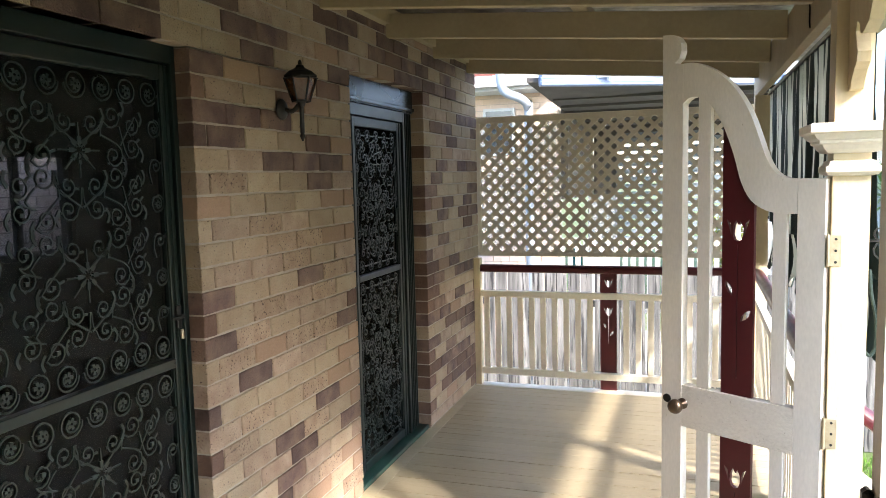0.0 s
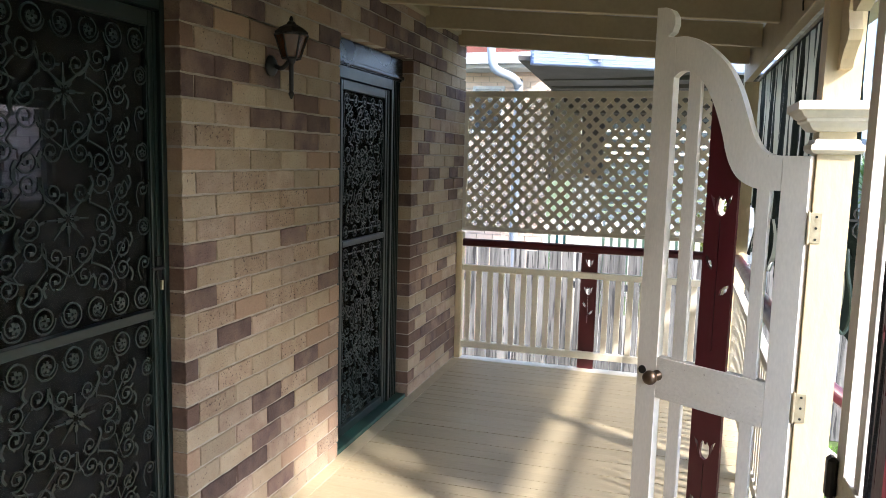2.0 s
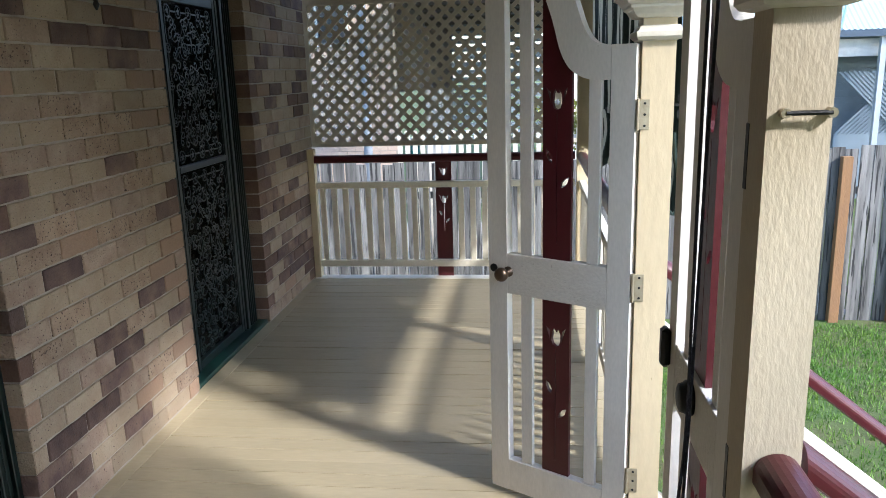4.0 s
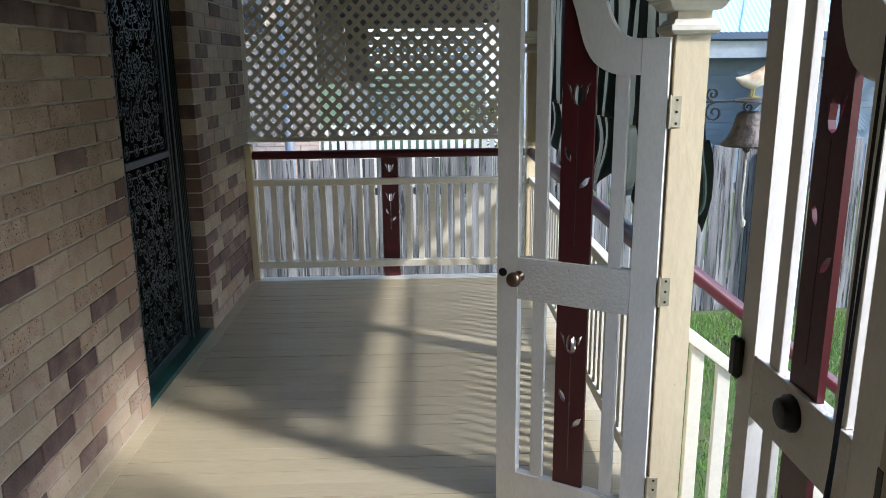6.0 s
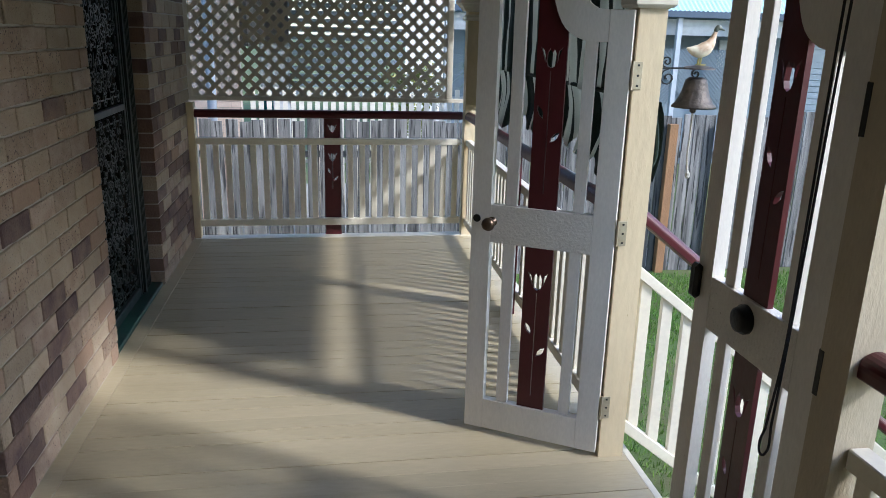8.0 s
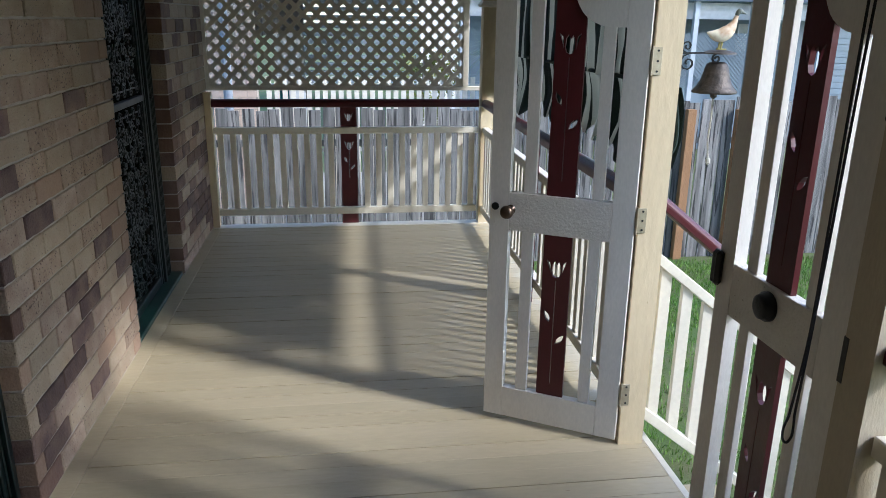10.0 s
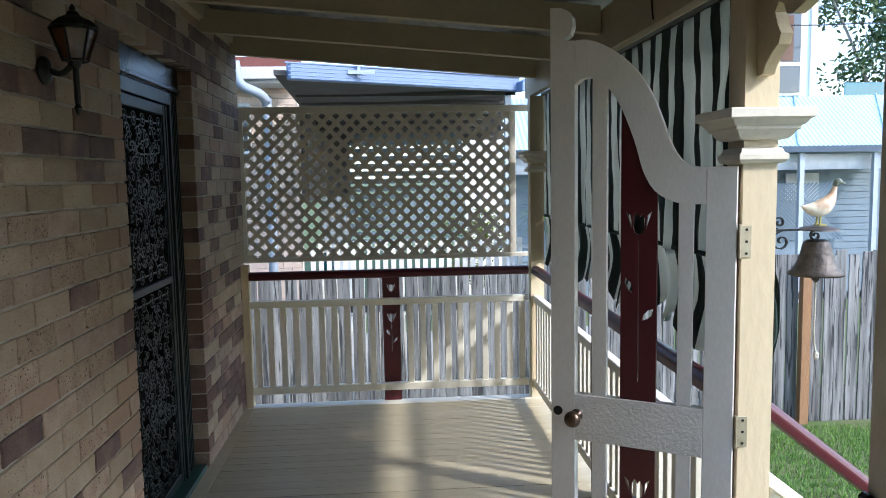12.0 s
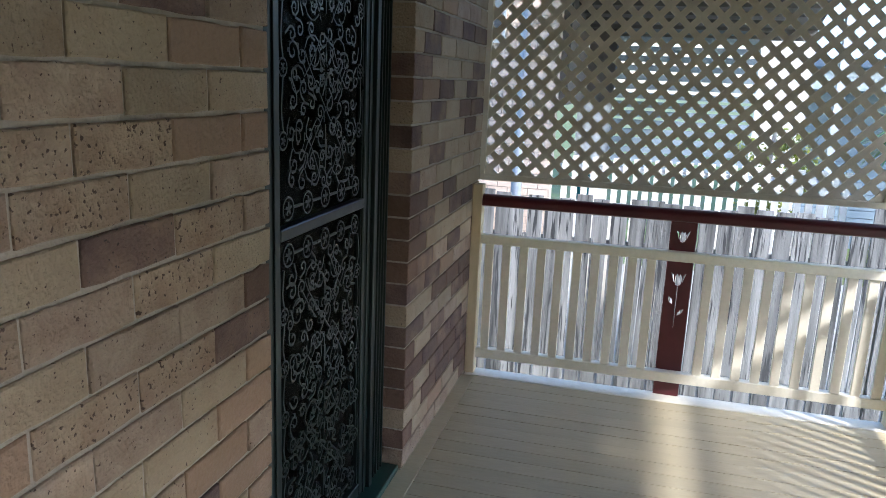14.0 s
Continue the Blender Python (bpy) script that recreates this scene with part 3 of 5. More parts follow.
balustrade("stair_rail", "white stair balustrade with sloping maroon handrail", 1.55, (2.04, 3.35, 0), 0, None, 0.79, "stair rails")
balustrade("stair_rail", "white stair balustrade with sloping maroon handrail", 1.55, (2.04, 2.19, 0), 0, None, 0.79, "stair rails")
for y in (3.35, 2.21):
    t = thing("newel_post", "white timber newel post at the foot of the stairs", "post", (3.62, y, 0), group="newel posts")
    part("shaft", B(-0.045, 0.045, -0.045, 0.045, -1.15, -0.15, bevel=0.004), RAILS, t)
    part("cap", lathe(bmesh.new(), [(0.045, -0.15), (0.06, -0.145), (0.06, -0.13), (0.01, -0.09)], square=True), TRIM, t)
stairs = thing("stairs", "cream painted timber steps down to the lawn", "stairs", (2.082, 2.2, 0), kind="structure")
for i in range(5):
    part("tread", B(0.245 * i, 0.245 * i + 0.265, 0.0, 1.10, -0.192 * (i + 1) - 0.035, -0.192 * (i + 1), bevel=0.004), DECK, stairs)
for y in (-0.03, 1.102):
    bm = beam(bmesh.new(), (0, y + 0.014, -0.36), (1.40, y + 0.014, -0.36 - 0.785 * 1.40), 0.026, 0.26)
    part("stringer", bm, TRIM, stairs)

# ---- lattice screen ----
LT = thing("lattice_screen", "cream painted diamond lattice screen above the end balustrade", "lattice screen", (0, 6.662, 0))
LX0, LX1, LZ0, LZ1, FW = -0.03, 1.914, 0.985, 2.062, 0.046
for nm, b in (("frame_left", (LX0, LX0 + FW, -0.018, 0.018, LZ0 + 0.03, LZ1 - FW)), ("frame_right", (LX1 - FW, LX1, -0.018, 0.018, LZ0 + 0.03, LZ1 - FW))):
    part("frame_stile", B(*b, bevel=0.002), LATTICE, LT)
part("frame_top", B(LX0, 2.02, -0.018, 0.018, LZ1 - FW, LZ1, bevel=0.002), LATTICE, LT)
part("frame_bottom", B(LX0, 2.02, -0.018, 0.018, LZ0, LZ0 + 0.03, bevel=0.002), LATTICE, LT)
PITCH, LW = 0.0956, 0.031


def lath_runs(sign):
    x0, x1, z0, z1 = LX0 + 0.02, LX1 - 0.02, LZ0 + 0.015, LZ1 - 0.02
    c = (z0 - sign * x1 if sign > 0 else z0 + x0) - 0.01
    while c < (z1 - x0 if sign > 0 else z1 + x1):
        pts = []
        for x in (x0, x1):
            z = sign * x + c
            if z0 <= z <= z1:
                pts.append((x, z))
        for z in (z0, z1):
            x = (z - c) / sign
            if x0 < x < x1:
                pts.append((x, z))
        if len(pts) == 2 and abs(pts[0][0] - pts[1][0]) > 0.03:
            yield pts
        c += PITCH


for sign, y in ((1, -0.0045), (-1, 0.0045)):
    for (xa, za), (xb, zb) in lath_runs(sign):
        d = Vector((xb - xa, 0, zb - za))
        nrm = Vector((-d.z, 0, d.x)).normalized() * LW / 2
        bm = bmesh.new()
        vs = [bm.verts.new(Vector((px, y + dy, pz)) + s * nrm) for dy in (-0.0044, 0.0044) for px, pz, s in ((xa, za, -1), (xb, zb, -1), (xb, zb, 1), (xa, za, 1))]
        for k in ((0, 1, 2, 3), (7, 6, 5, 4), (0, 4, 5, 1), (1, 5, 6, 2), (2, 6, 7, 3), (3, 7, 4, 0)):
            bm.faces.new([vs[i] for i in k])
        part("lath", bm, LATTICE, LT)


# ---- gate leaves ----
def hinge_on(t, z, x, side):
    if side < 0:
        part("hinge", B(x - 0.014, x + 0.004, -0.004, 0.012, z - 0.05, z + 0.05, bevel=0.002), BLACK, t, "dark hinge knuckle")
        return
    h = part("hinge", B(0.002, 0.033, -0.0025, 0.0, -0.043, 0.043, bevel=0.0008), STEEL, t, "worn zinc butt hinge")
    h.matrix_basis = pose((x - 0.006) * S, 0.004 * S, z * S, 0, 0, 30.9)
    x, z = 0.0, 0.0
    part("pin", sweep(bmesh.new(), [(x - 0.001, -0.004, z - 0.046), (x - 0.001, -0.004, z + 0.046)], 0.0045, 8), STEEL, h)
    for dz in (-0.032, 0, 0.032):
        part("screw", sweep(bmesh.new(), [(x + 0.019, -0.0022, z + dz), (x + 0.019, -0.0042, z + dz)], 0.0038, 8), BLACK, h)


def gate_leaf(label, at, rz, fittings):
    t = thing("gate_leaf", label, "gate", at, rz, group="verandah gate")
    D = 0.034
    tall = [(0, 0.02), (0.072, 0.02), (0.072, 1.944), (0.045, 1.946), (0.044, 1.952), (0.058, 1.962), (0.066, 1.985), (0.064, 2.01), (0.05, 2.03), (0.03, 2.04), (0.0, 2.042)]
    part("tall_stile", slab([tall], 0, D), WHITE, t)
    part("hinge_stile", B(0.437, 0.515, 0, D, 0.02, 1.578, bevel=0.0015), WHITE, t)
    outer = smooth_line([(0.0725, 1.944, 0), (0.11, 1.943, 0), (0.155, 1.925, 0), (0.20, 1.895, 0), (0.25, 1.845, 0), (0.29, 1.78, 0), (0.32, 1.705, 0), (0.342, 1.645, 0), (0.365, 1.605, 0), (0.395, 1.583, 0), (0.4365, 1.577, 0)], 3)
    inner = smooth_line([(0.4365, 1.478, 0), (0.39, 1.478, 0), (0.345, 1.487, 0), (0.30, 1.515, 0), (0.268, 1.57, 0), (0.243, 1.655, 0), (0.205, 1.75, 0), (0.165, 1.81, 0), (0.125, 1.835, 0), (0.095, 1.836, 0), (0.0725, 1.82, 0)], 3)
    part("arched_rail", slab([[(p.x, p.y) for p in outer + inner]], 0.0005, D - 0.0005), WHITE, t, "sweeping curved top rail")
    part("mid_rail", B(0.0725, 0.4365, 0.0005, D - 0.0005, 0.77, 0.91, bevel=0.0015), FLAKED, t)
    part("bottom_rail", B(0.0725, 0.4365, 0.0005, D - 0.0005, 0.02, 0.142, bevel=0.0015), WHITE, t)
    for x0, x1, ztop in ((0.122, 0.165, 1.834), (0.364, 0.404, 1.483)):
        part("slat", B(x0, x1, 0.008, 0.026, 0.1425, 0.7695, bevel=0.0015), WHITE, t)
        part("slat", B(x0, x1, 0.008, 0.026, 0.9105, ztop, bevel=0.0015), WHITE, t)
    c = 0.2555
    outs = [[(0.205, 0.9105), (0.306, 0.9105), (0.306, 1.535), (0.26, 1.60), (0.228, 1.70), (0.205, 1.755)]] + tulip(c, 1.39) + [leafhole(c - 0.03, 1.245, 0.5), leafhole(c + 0.026, 1.165, -0.65), slot(c, 0.965, 1.38)]
    part("fret_panel", slab(outs, 0.010, 0.024), MAROON, t, "maroon board with a cut-out tulip")
    outs = [[(0.205, 0.1425), (0.306, 0.1425), (0.306, 0.7695), (0.205, 0.7695)]] + tulip(c, 0.61) + [leafhole(c - 0.028, 0.46, 0.5), leafhole(c + 0.025, 0.375, -0.6), slot(c, 0.19, 0.6)]
    part("fret_panel", slab(outs, 0.010, 0.024), MAROON, t, "maroon board with a cut-out tulip")
    for z in (1.378, 0.857, 0.205):
        hinge_on(t, z, 0.527, 1 if rz > -60 else -1)
    fittings(t)
    return t


def inner_fittings(t):
    k = part("knob", lathe(bmesh.new(), [(0.018, 0), (0.018, 0.003), (0.008, 0.006), (0.007, 0.026), (0.014, 0.030), (0.0225, 0.038), (0.0245, 0.048), (0.021, 0.058), (0.010, 0.064)], 20), BRASS, t, "worn brass door knob", smooth=True)
    k.location, k.rotation_euler = (0.079 * S, 0, 0.848 * S), (radians(90), 0, 0)
    part("lock_ring", sweep(bmesh.new(), [(0.021, 0, 0.855), (0.021, -0.004, 0.855)], 0.014, 16), BLACK, t)


def outer_fittings(t):
    k = part("rim_knob", lathe(bmesh.new(), [(0.036, 0), (0.036, 0.010), (0.031, 0.016), (0.029, 0.024), (0.022, 0.027)], 20), BLACK, t, "black round rim lock", smooth=True)
    k.location, k.rotation_euler = (0.245 * S, 0, 0.862 * S), (radians(90), 0, 0)
    part("latch_box", B(-0.006, 0.03, -0.022, 0, 0.835, 0.93, bevel=0.008), BLACK, t, "black rounded latch case")


gate_leaf("open white timber gate leaf with curved top and brass knob", (1.486, 3.563, 0), -30.9, inner_fittings)
gate_leaf("closed white timber gate leaf with curved top and black latch", (1.942, 2.748, 0), -90, outer_fittings)


# ---- security doors ----
def spiral(cx, cz, r0, r1, a0, turns, n=14):
    return [(cx + (r0 + (r1 - r0) * i / n) * math.cos(a0 + turns * 2 * math.pi * i / n), 0, cz + (r0 + (r1 - r0) * i / n) * math.sin(a0 + turns * 2 * math.pi * i / n)) for i in range(n + 1)]


BAR, THICK = (0.0046, 0.006), (0.0066, 0.007)


def rosette(bm, cx, cz, r, petals=5, a0=0.3):
    sweep(bm, [(cx + r * math.cos(2 * math.pi * k / 14), 0, cz + r * math.sin(2 * math.pi * k / 14)) for k in range(14)], 0, flat=BAR, closed=True)
    for k in range(petals):
        a = a0 + 2 * math.pi * k / petals
        sweep(bm, [(cx, 0, cz), (cx + r * 0.38 * math.cos(a), 0, cz + r * 0.38 * math.sin(a)), (cx + r * 0.6 * math.cos(a), 0, cz + r * 0.6 * math.sin(a))], 0, flat=(r * 0.26, 0.007))


def curl(bm, cx, cz, r, a0, turns, tail):
    pts = spiral(cx, cz, r, r * 0.22, a0, turns, 15)
    lead = smooth_line([tail, ((tail[0] * 0.35 + pts[0][0] * 0.65) + 0.2 * (pts[0][0] - cx), 0, tail[2] * 0.35 + pts[0][2] * 0.65 + 0.2 * (pts[0][2] - cz)), pts[0]], 3)
    sweep(bm, lead + [Vector(p) for p in pts[1:]], 0, flat=BAR)
    e = pts[-1]
    sweep(bm, [(e[0] - 0.006, 0, e[2]), (e[0] + 0.006, 0, e[2])], 0, flat=(0.011, 0.008))
    m = pts[5]
    d = Vector((m[0] - cx, 0, m[2] - cz)).normalized()
    sweep(bm, [m, tuple(Vector(m) + d * r * 0.35 + Vector((0.006, 0, 0.004)))], 0, flat=(0.007, 0.005))


def star(bm, cx, cz, r):
    for k in range(8):
        a = math.pi * k / 4
        sweep(bm, [(cx + 0.01 * math.cos(a), 0, cz + 0.01 * math.sin(a)), (cx + r * 0.6 * math.cos(a), 0, cz + r * 0.6 * math.sin(a)), (cx + r * math.cos(a), 0, cz + r * math.sin(a))], 0, flat=(0.0045, 0.005))
        sweep(bm, [(cx + r * 0.25 * math.cos(a), 0, cz + r * 0.25 * math.sin(a)), (cx + r * 0.5 * math.cos(a), 0, cz + r * 0.5 * math.sin(a))], 0, flat=(0.012, 0.007))


def scroll_ring(bm, cx, cz, r, s, a0):
    """A large C scroll closed round a flower, with leaf tips."""
    pts = spiral(cx, cz, r, r * 0.80, a0, s * 0.95, 16) 
    sweep(bm, pts, 0, flat=(0.0048, 0.006))
    inner = spiral(cx, cz, r * 0.80, r * 0.30, a0 + s * 5.97, s * 0.75, 9)
    sweep(bm, inner, 0, flat=BAR)
    for k in range(5):
        a = a0 + 2 * math.pi * k / 5
        sweep(bm, [(cx + 0.1 * r * math.cos(a), 0, cz + 0.1 * r * math.sin(a)), (cx + 0.42 * r * math.cos(a), 0, cz + 0.42 * r * math.sin(a))], 0, flat=(r * 0.24, 0.008))


def wide_scrollwork(bm, x0, x1, z0, z1):
    w, mid = x1 - x0, (x0 + x1) / 2
    for zc in (z0 + 0.050, z1 - 0.050):
        for k in range(7):
            px = x0 + (k + 0.5) * w / 7
            scroll_ring(bm, px, zc, 0.040, 1 if k % 2 else -1, math.pi * (k % 2))
    n = int((z1 - z0 - 0.20) / 0.105)
    for k in range(n):
        zc = z0 + 0.10 + (k + 0.5) * (z1 - z0 - 0.20) / n
        for px, s in ((x0 + 0.034, 1), (x1 - 0.034, -1)):
            if k % 2:
                scroll_ring(bm, px, zc, 0.030, s, math.pi / 2)
            else:
                curl(bm, px, zc, 0.027, math.pi / 2 * (1 - s), 1.3 * s, (px + s * 0.02, 0, zc - 0.055))
    rows = int((z1 - z0 - 0.20) / 0.088)
    for k in range(rows):
        zc = z0 + 0.10 + (k + 0.5) * (z1 - z0 - 0.20) / rows
        up = 1 if k % 2 else -1
        for s in (-1, 1):
            for q, (dx, rr) in enumerate(((0.052, 0.034), (0.132, 0.038), (0.212, 0.034))):
                if k % 4 == 2 and q == 0:
                    continue
                cx, cz = mid + s * dx, zc + up * (0.014 if q % 2 else -0.012)
                turn = s * up * (1 if q % 2 else -1)
                curl(bm, cx, cz, rr, math.pi / 2 * (1 + turn) + 0.5 * q, 1.35 * turn, (cx - s * 0.05, 0, cz - up * 0.062))
                sweep(bm, smooth_line([(cx + s * rr, 0, cz), (cx + s * (rr + 0.012), 0, cz + up * 0.022), (cx + s * (rr + 0.004), 0, cz + up * 0.044)], 3), 0, flat=(0.0085, 0.006))
        if k % 4 == 2:
            star(bm, mid, zc, 0.078)


def scrollwork(t, x0, x1, z0, z1):
    bm = bmesh.new()
    w, c = x1 - x0, (x0 + x1) / 2
    if w > 0.64:
        wide_scrollwork(bm, x0, x1, z0, z1)
    else:
        halves = 1 if w < 0.75 else 2
        hw = w / halves
        for hlf in range(halves):
            xa = x0 + hlf * hw
            xb, cx = xa + hw, xa + hw / 2
            r = min(0.036, hw / 18)
            for zc in (z0 + 0.045, z1 - 0.045):
                n = max(int(hw / 0.115), 3)
                for k in range(n):
                    px = xa + (k + 0.5) * hw / n
                    rosette(bm, px, zc, r * 0.92)
                    if k:
                        sweep(bm, [(px - hw / n + r * 0.9, 0, zc), (px - r * 0.9, 0, zc)], 0, flat=THICK)
            n = max(int((z1 - z0 - 0.18) / 0.155), 2)
            for px, s in ((xa + 0.032, 1), (xb - 0.032, -1)):
                for k in range(n):
                    pz = z0 + 0.13 + (k + 0.5) * (z1 - z0 - 0.26) / n
                    rosette(bm, px, pz, 0.022, 5, k)
                    zt = pz + (z1 - z0 - 0.26) / n - 0.022
                    sweep(bm, smooth_line([(px, 0, pz + 0.022), (px - s * 0.010, 0, (pz + zt) / 2), (px, 0, zt)], 3), 0, flat=THICK)
                    sweep(bm, [(px - s * 0.022, 0, pz), (px - s * 0.034, 0, pz)], 0, flat=THICK)
            n = max(int(round((z1 - z0 - 0.16) / 0.20)), 2)
            hh = (z1 - z0 - 0.16) / n
            for k in range(n):
                zc = z0 + 0.08 + (k + 0.5) * hh
                up = 1 if k % 2 else -1
                for s in (-1, 1):
                    rr = min(hw * 0.11, hh * 0.27)
                    curl(bm, cx + s * hw * 0.14, zc + up * hh * 0.18, rr, math.pi / 2 * (1 - s) + 0.2 * s * up, 1.25 * s * up, (cx, 0, zc - up * hh * 0.5))
                    curl(bm, cx + s * hw * 0.31, zc - up * hh * 0.16, rr * 0.8, math.pi / 2 * (1 + s) + 0.3, -1.3 * s * up, (cx + s * hw * 0.06, 0, zc + up * hh * 0.4))
                    curl(bm, cx + s * hw * 0.10, zc - up * hh * 0.24, rr * 0.55, -math.pi / 2 * up, 1.1 * s, (cx + s * hw * 0.26, 0, zc + up * hh * 0.1))
                if k % 3 == 1:
                    star(bm, cx, zc, min(hw * 0.2, 0.085))
                else:
                    sweep(bm, [(cx, 0, zc - hh * 0.3), (cx, 0, zc + hh * 0.3)], 0, flat=(0.0045, 0.005))
                    sweep(bm, [(cx, 0, zc - hh * 0.12), (cx, 0, zc + hh * 0.1)], 0, flat=(0.013, 0.007))
        rnd = random.Random(int(1000 * (x0 + z0)))
        nx, nz = int((w - 0.10) / 0.060), int((z1 - z0 - 0.14) / 0.060)
        for i in range(nx):
            for j in range(nz):
                cx = x0 + 0.05 + (i + 0.5 + rnd.uniform(-0.28, 0.28)) * (w - 0.10) / nx
                cz = z0 + 0.07 + (j + 0.5 + rnd.uniform(-0.28, 0.28)) * (z1 - z0 - 0.14) / nz
                a, s = rnd.random() * 6.28, rnd.choice((-1, 1))
                pts = spiral(cx, cz, rnd.uniform(0.018, 0.028), 0.005, a, s * rnd.uniform(0.9, 1.3), 9)
                sweep(bm, [(pts[0][0] + s * 0.030 * math.sin(a), 0, pts[0][2] - s * 0.030 * math.cos(a))] + pts, 0, flat=THICK)
                if rnd.random() < 0.5:
                    sweep(bm, [(pts[3][0], 0, pts[3][2]), (pts[3][0] + 0.4 * (pts[3][0] - cx), 0, pts[3][2] + 0.4 * (pts[3][2] - cz))], 0, flat=(0.011, 0.006))
    for x in (x0 + 0.004, x1 - 0.004):
        sweep(bm, [(x, 0, z0), (x, 0, z1)], 0, flat=(0.005, 0.005))
    return part("scrollwork", bm, GRILLE, t, "cast scroll grille in green enamel", "stuff")


def security_door(name, label, at, width, height, mid, fills, fr, st, handle):
    """Stands in the plane x = at[0], its own x axis runs along the wall. fills: ribbed jambs at either side."""
    t = thing(name, label, "door", at, 90, kind="structure")
    a0, a1 = fills[0], width - fills[1]
    for f0, f1 in ((0, a0), (a1, width)):
        if f1 - f0 > 0.01:
            bm = B(f0, f1, -0.01, 0.04, 0.0, height, bevel=0.002)
            x = f0 + 0.012
            while x < f1 - 0.012:
                box(bm, x, x + 0.008, -0.022, -0.0101, 0.0, height, bevel=0.001)
                x += 0.028
            part("jamb", bm, GREEN, t, "ribbed dark green jamb")
    part("frame_left", B(a0, a0 + fr, -0.03, 0.03, 0.0, height, bevel=0.002), GREEN, t)
    part("frame_right", B(a1 - fr, a1, -0.03, 0.03, 0.0, height, bevel=0.002), GREEN, t)
    part("frame_head", B(a0 + fr, a1 - fr, -0.03, 0.03, height - 0.06, height, bevel=0.002), GREEN, t)
    part("sill", B(0.0, width, -0.080, 0.05, 0.0, 0.026, bevel=0.003), SILL, t, "green enamelled door sill")
    x0, x1, z0, z1 = a0 + fr + 0.003, a1 - fr - 0.003, 0.030, height - 0.065
    for a, c in ((x0, x0 + st), (x1 - st, x1)):
        part("stile", B(a, c, -0.018, 0.014, z0, z1, bevel=0.003), GREEN, t)
        part("stile_bead", B(a + st * 0.42, a + st * 0.58, -0.023, -0.018, z0, z1, bevel=0.001), GREEN, t)
    part("rail_top", B(x0 + st, x1 - st, -0.018, 0.014, z1 - 0.05, z1, bevel=0.003), GREEN, t)
    part("rail_bottom", B(x0 + st, x1 - st, -0.018, 0.014, z0, z0 + 0.05, bevel=0.003), GREEN, t)
    part("rail_mid", B(x0 + st, x1 - st, -0.020, 0.014, mid - 0.016, mid + 0.016, bevel=0.003), GRILLE, t)
    for za, zb in ((z0 + 0.05, mid - 0.016), (mid + 0.016, z1 - 0.05)):
        s = scrollwork(t, x0 + st, x1 - st, za, zb)
        s.location.y = -0.008 * S
    part("insect_mesh", B(x0 + st, x1 - st, 0.006, 0.008, z0 + 0.05, z1 - 0.05), MESH, t, "black insect mesh behind the grille")
    part("glass_pane", B(a0 + fr, a1 - fr, 0.055, 0.060, 0.03, height - 0.06), CLEAR, t, "clear glass behind the grille").visible_shadow = False
    if handle:
        h = part("handle", box(B(x1 - 0.032, x1 - 0.010, -0.03, -0.018, 1.12, 1.20, bevel=0.003), x1 - 0.075, x1 - 0.012, -0.046, -0.034, 1.155, 1.168, bevel=0.003), BLACK, t, "black lever handle")
        part("key", B(x1 - 0.026, x1 - 0.016, -0.04, -0.03, 1.085, 1.118, bevel=0.002), STEEL, h)
    return t


security_door("door_1", "closed dark green security door with scroll grille", (-0.088, D1[0] + 0.002, 0.0), D1[1] - D1[0] - 0.004, TOP1 + 0.0035, 1.005, (0, 0), 0.024, 0.040, True)
security_door("door_2", "closed dark green security door with scroll grille", (-0.095, D2[0] + 0.002, 0.0), D2[1] - D2[0] - 0.004, 2.0, 1.08, (0.10, 0.16), 0.03, 0.068, False)
structure("door_2_head", box(B(-0.105, -0.070, D2[0] + 0.002, D2[1] - 0.002, 2.003, 2.138, bevel=0.004), -0.070, -0.056, D2[0] + 0.004, D2[1] - 0.004, 2.012, 2.034, bevel=0.004), HEADBOX, "blue-grey aluminium head box over the sliding door", "door head")

# ---- wall lantern ----
L = thing("wall_lantern", "black metal wall lantern with amber glass on the brick wall", "wall lamp", (0.002, 3.695, 0))
k = part("wall_plate", lathe(bmesh.new(), [(0.042, 0), (0.042, 0.006), (0.034, 0.014), (0.012, 0.022)], 20), BLACK, L, smooth=True)
k.location, k.rotation_euler = (0.0035 * S, 0, 1.895 * S), (0, radians(90), 0)
part("arm", sweep(bmesh.new(), smooth_line([(0.02, 0, 1.895), (0.05, 0, 1.885), (0.075, 0, 1.90), (0.094, 0, 1.925)], 4), 0.009, 8), BLACK, L)
part("stem", lathe(bmesh.new(), [(0.003, 1.765), (0.012, 1.785), (0.007, 1.795), (0.009, 1.80), (0.009, 1.90), (0.014, 1.905), (0.02, 1.925)], 12, (0.096, 0, 0)), BLACK, L)
hexr = lambda r, z: [(0.096 + r * math.cos(math.pi / 3 * i + math.pi / 6), r * math.sin(math.pi / 3 * i + math.pi / 6), z) for i in range(6)]
lo, hi = hexr(0.034, 1.922), hexr(0.064, 2.012)
for i in range(6):
    part("cage_bar", sweep(bmesh.new(), [lo[i], hi[i]], 0.004, 6), BLACK, L)
part("cage_ring", sweep(bmesh.new(), hi, 0.0045, 6, closed=True), BLACK, L)
part("cage_ring", sweep(bmesh.new(), lo, 0.0045, 6, closed=True), BLACK, L)
bm = bmesh.new()
a, b = hexr(0.032, 1.923), hexr(0.061, 2.011)
va, vb = [bm.verts.new(p) for p in a], [bm.verts.new(p) for p in b]
for i in range(6):
    bm.faces.new((va[i], va[(i + 1) % 6], vb[(i + 1) % 6], vb[i]))
bm.faces.new(va[::-1])
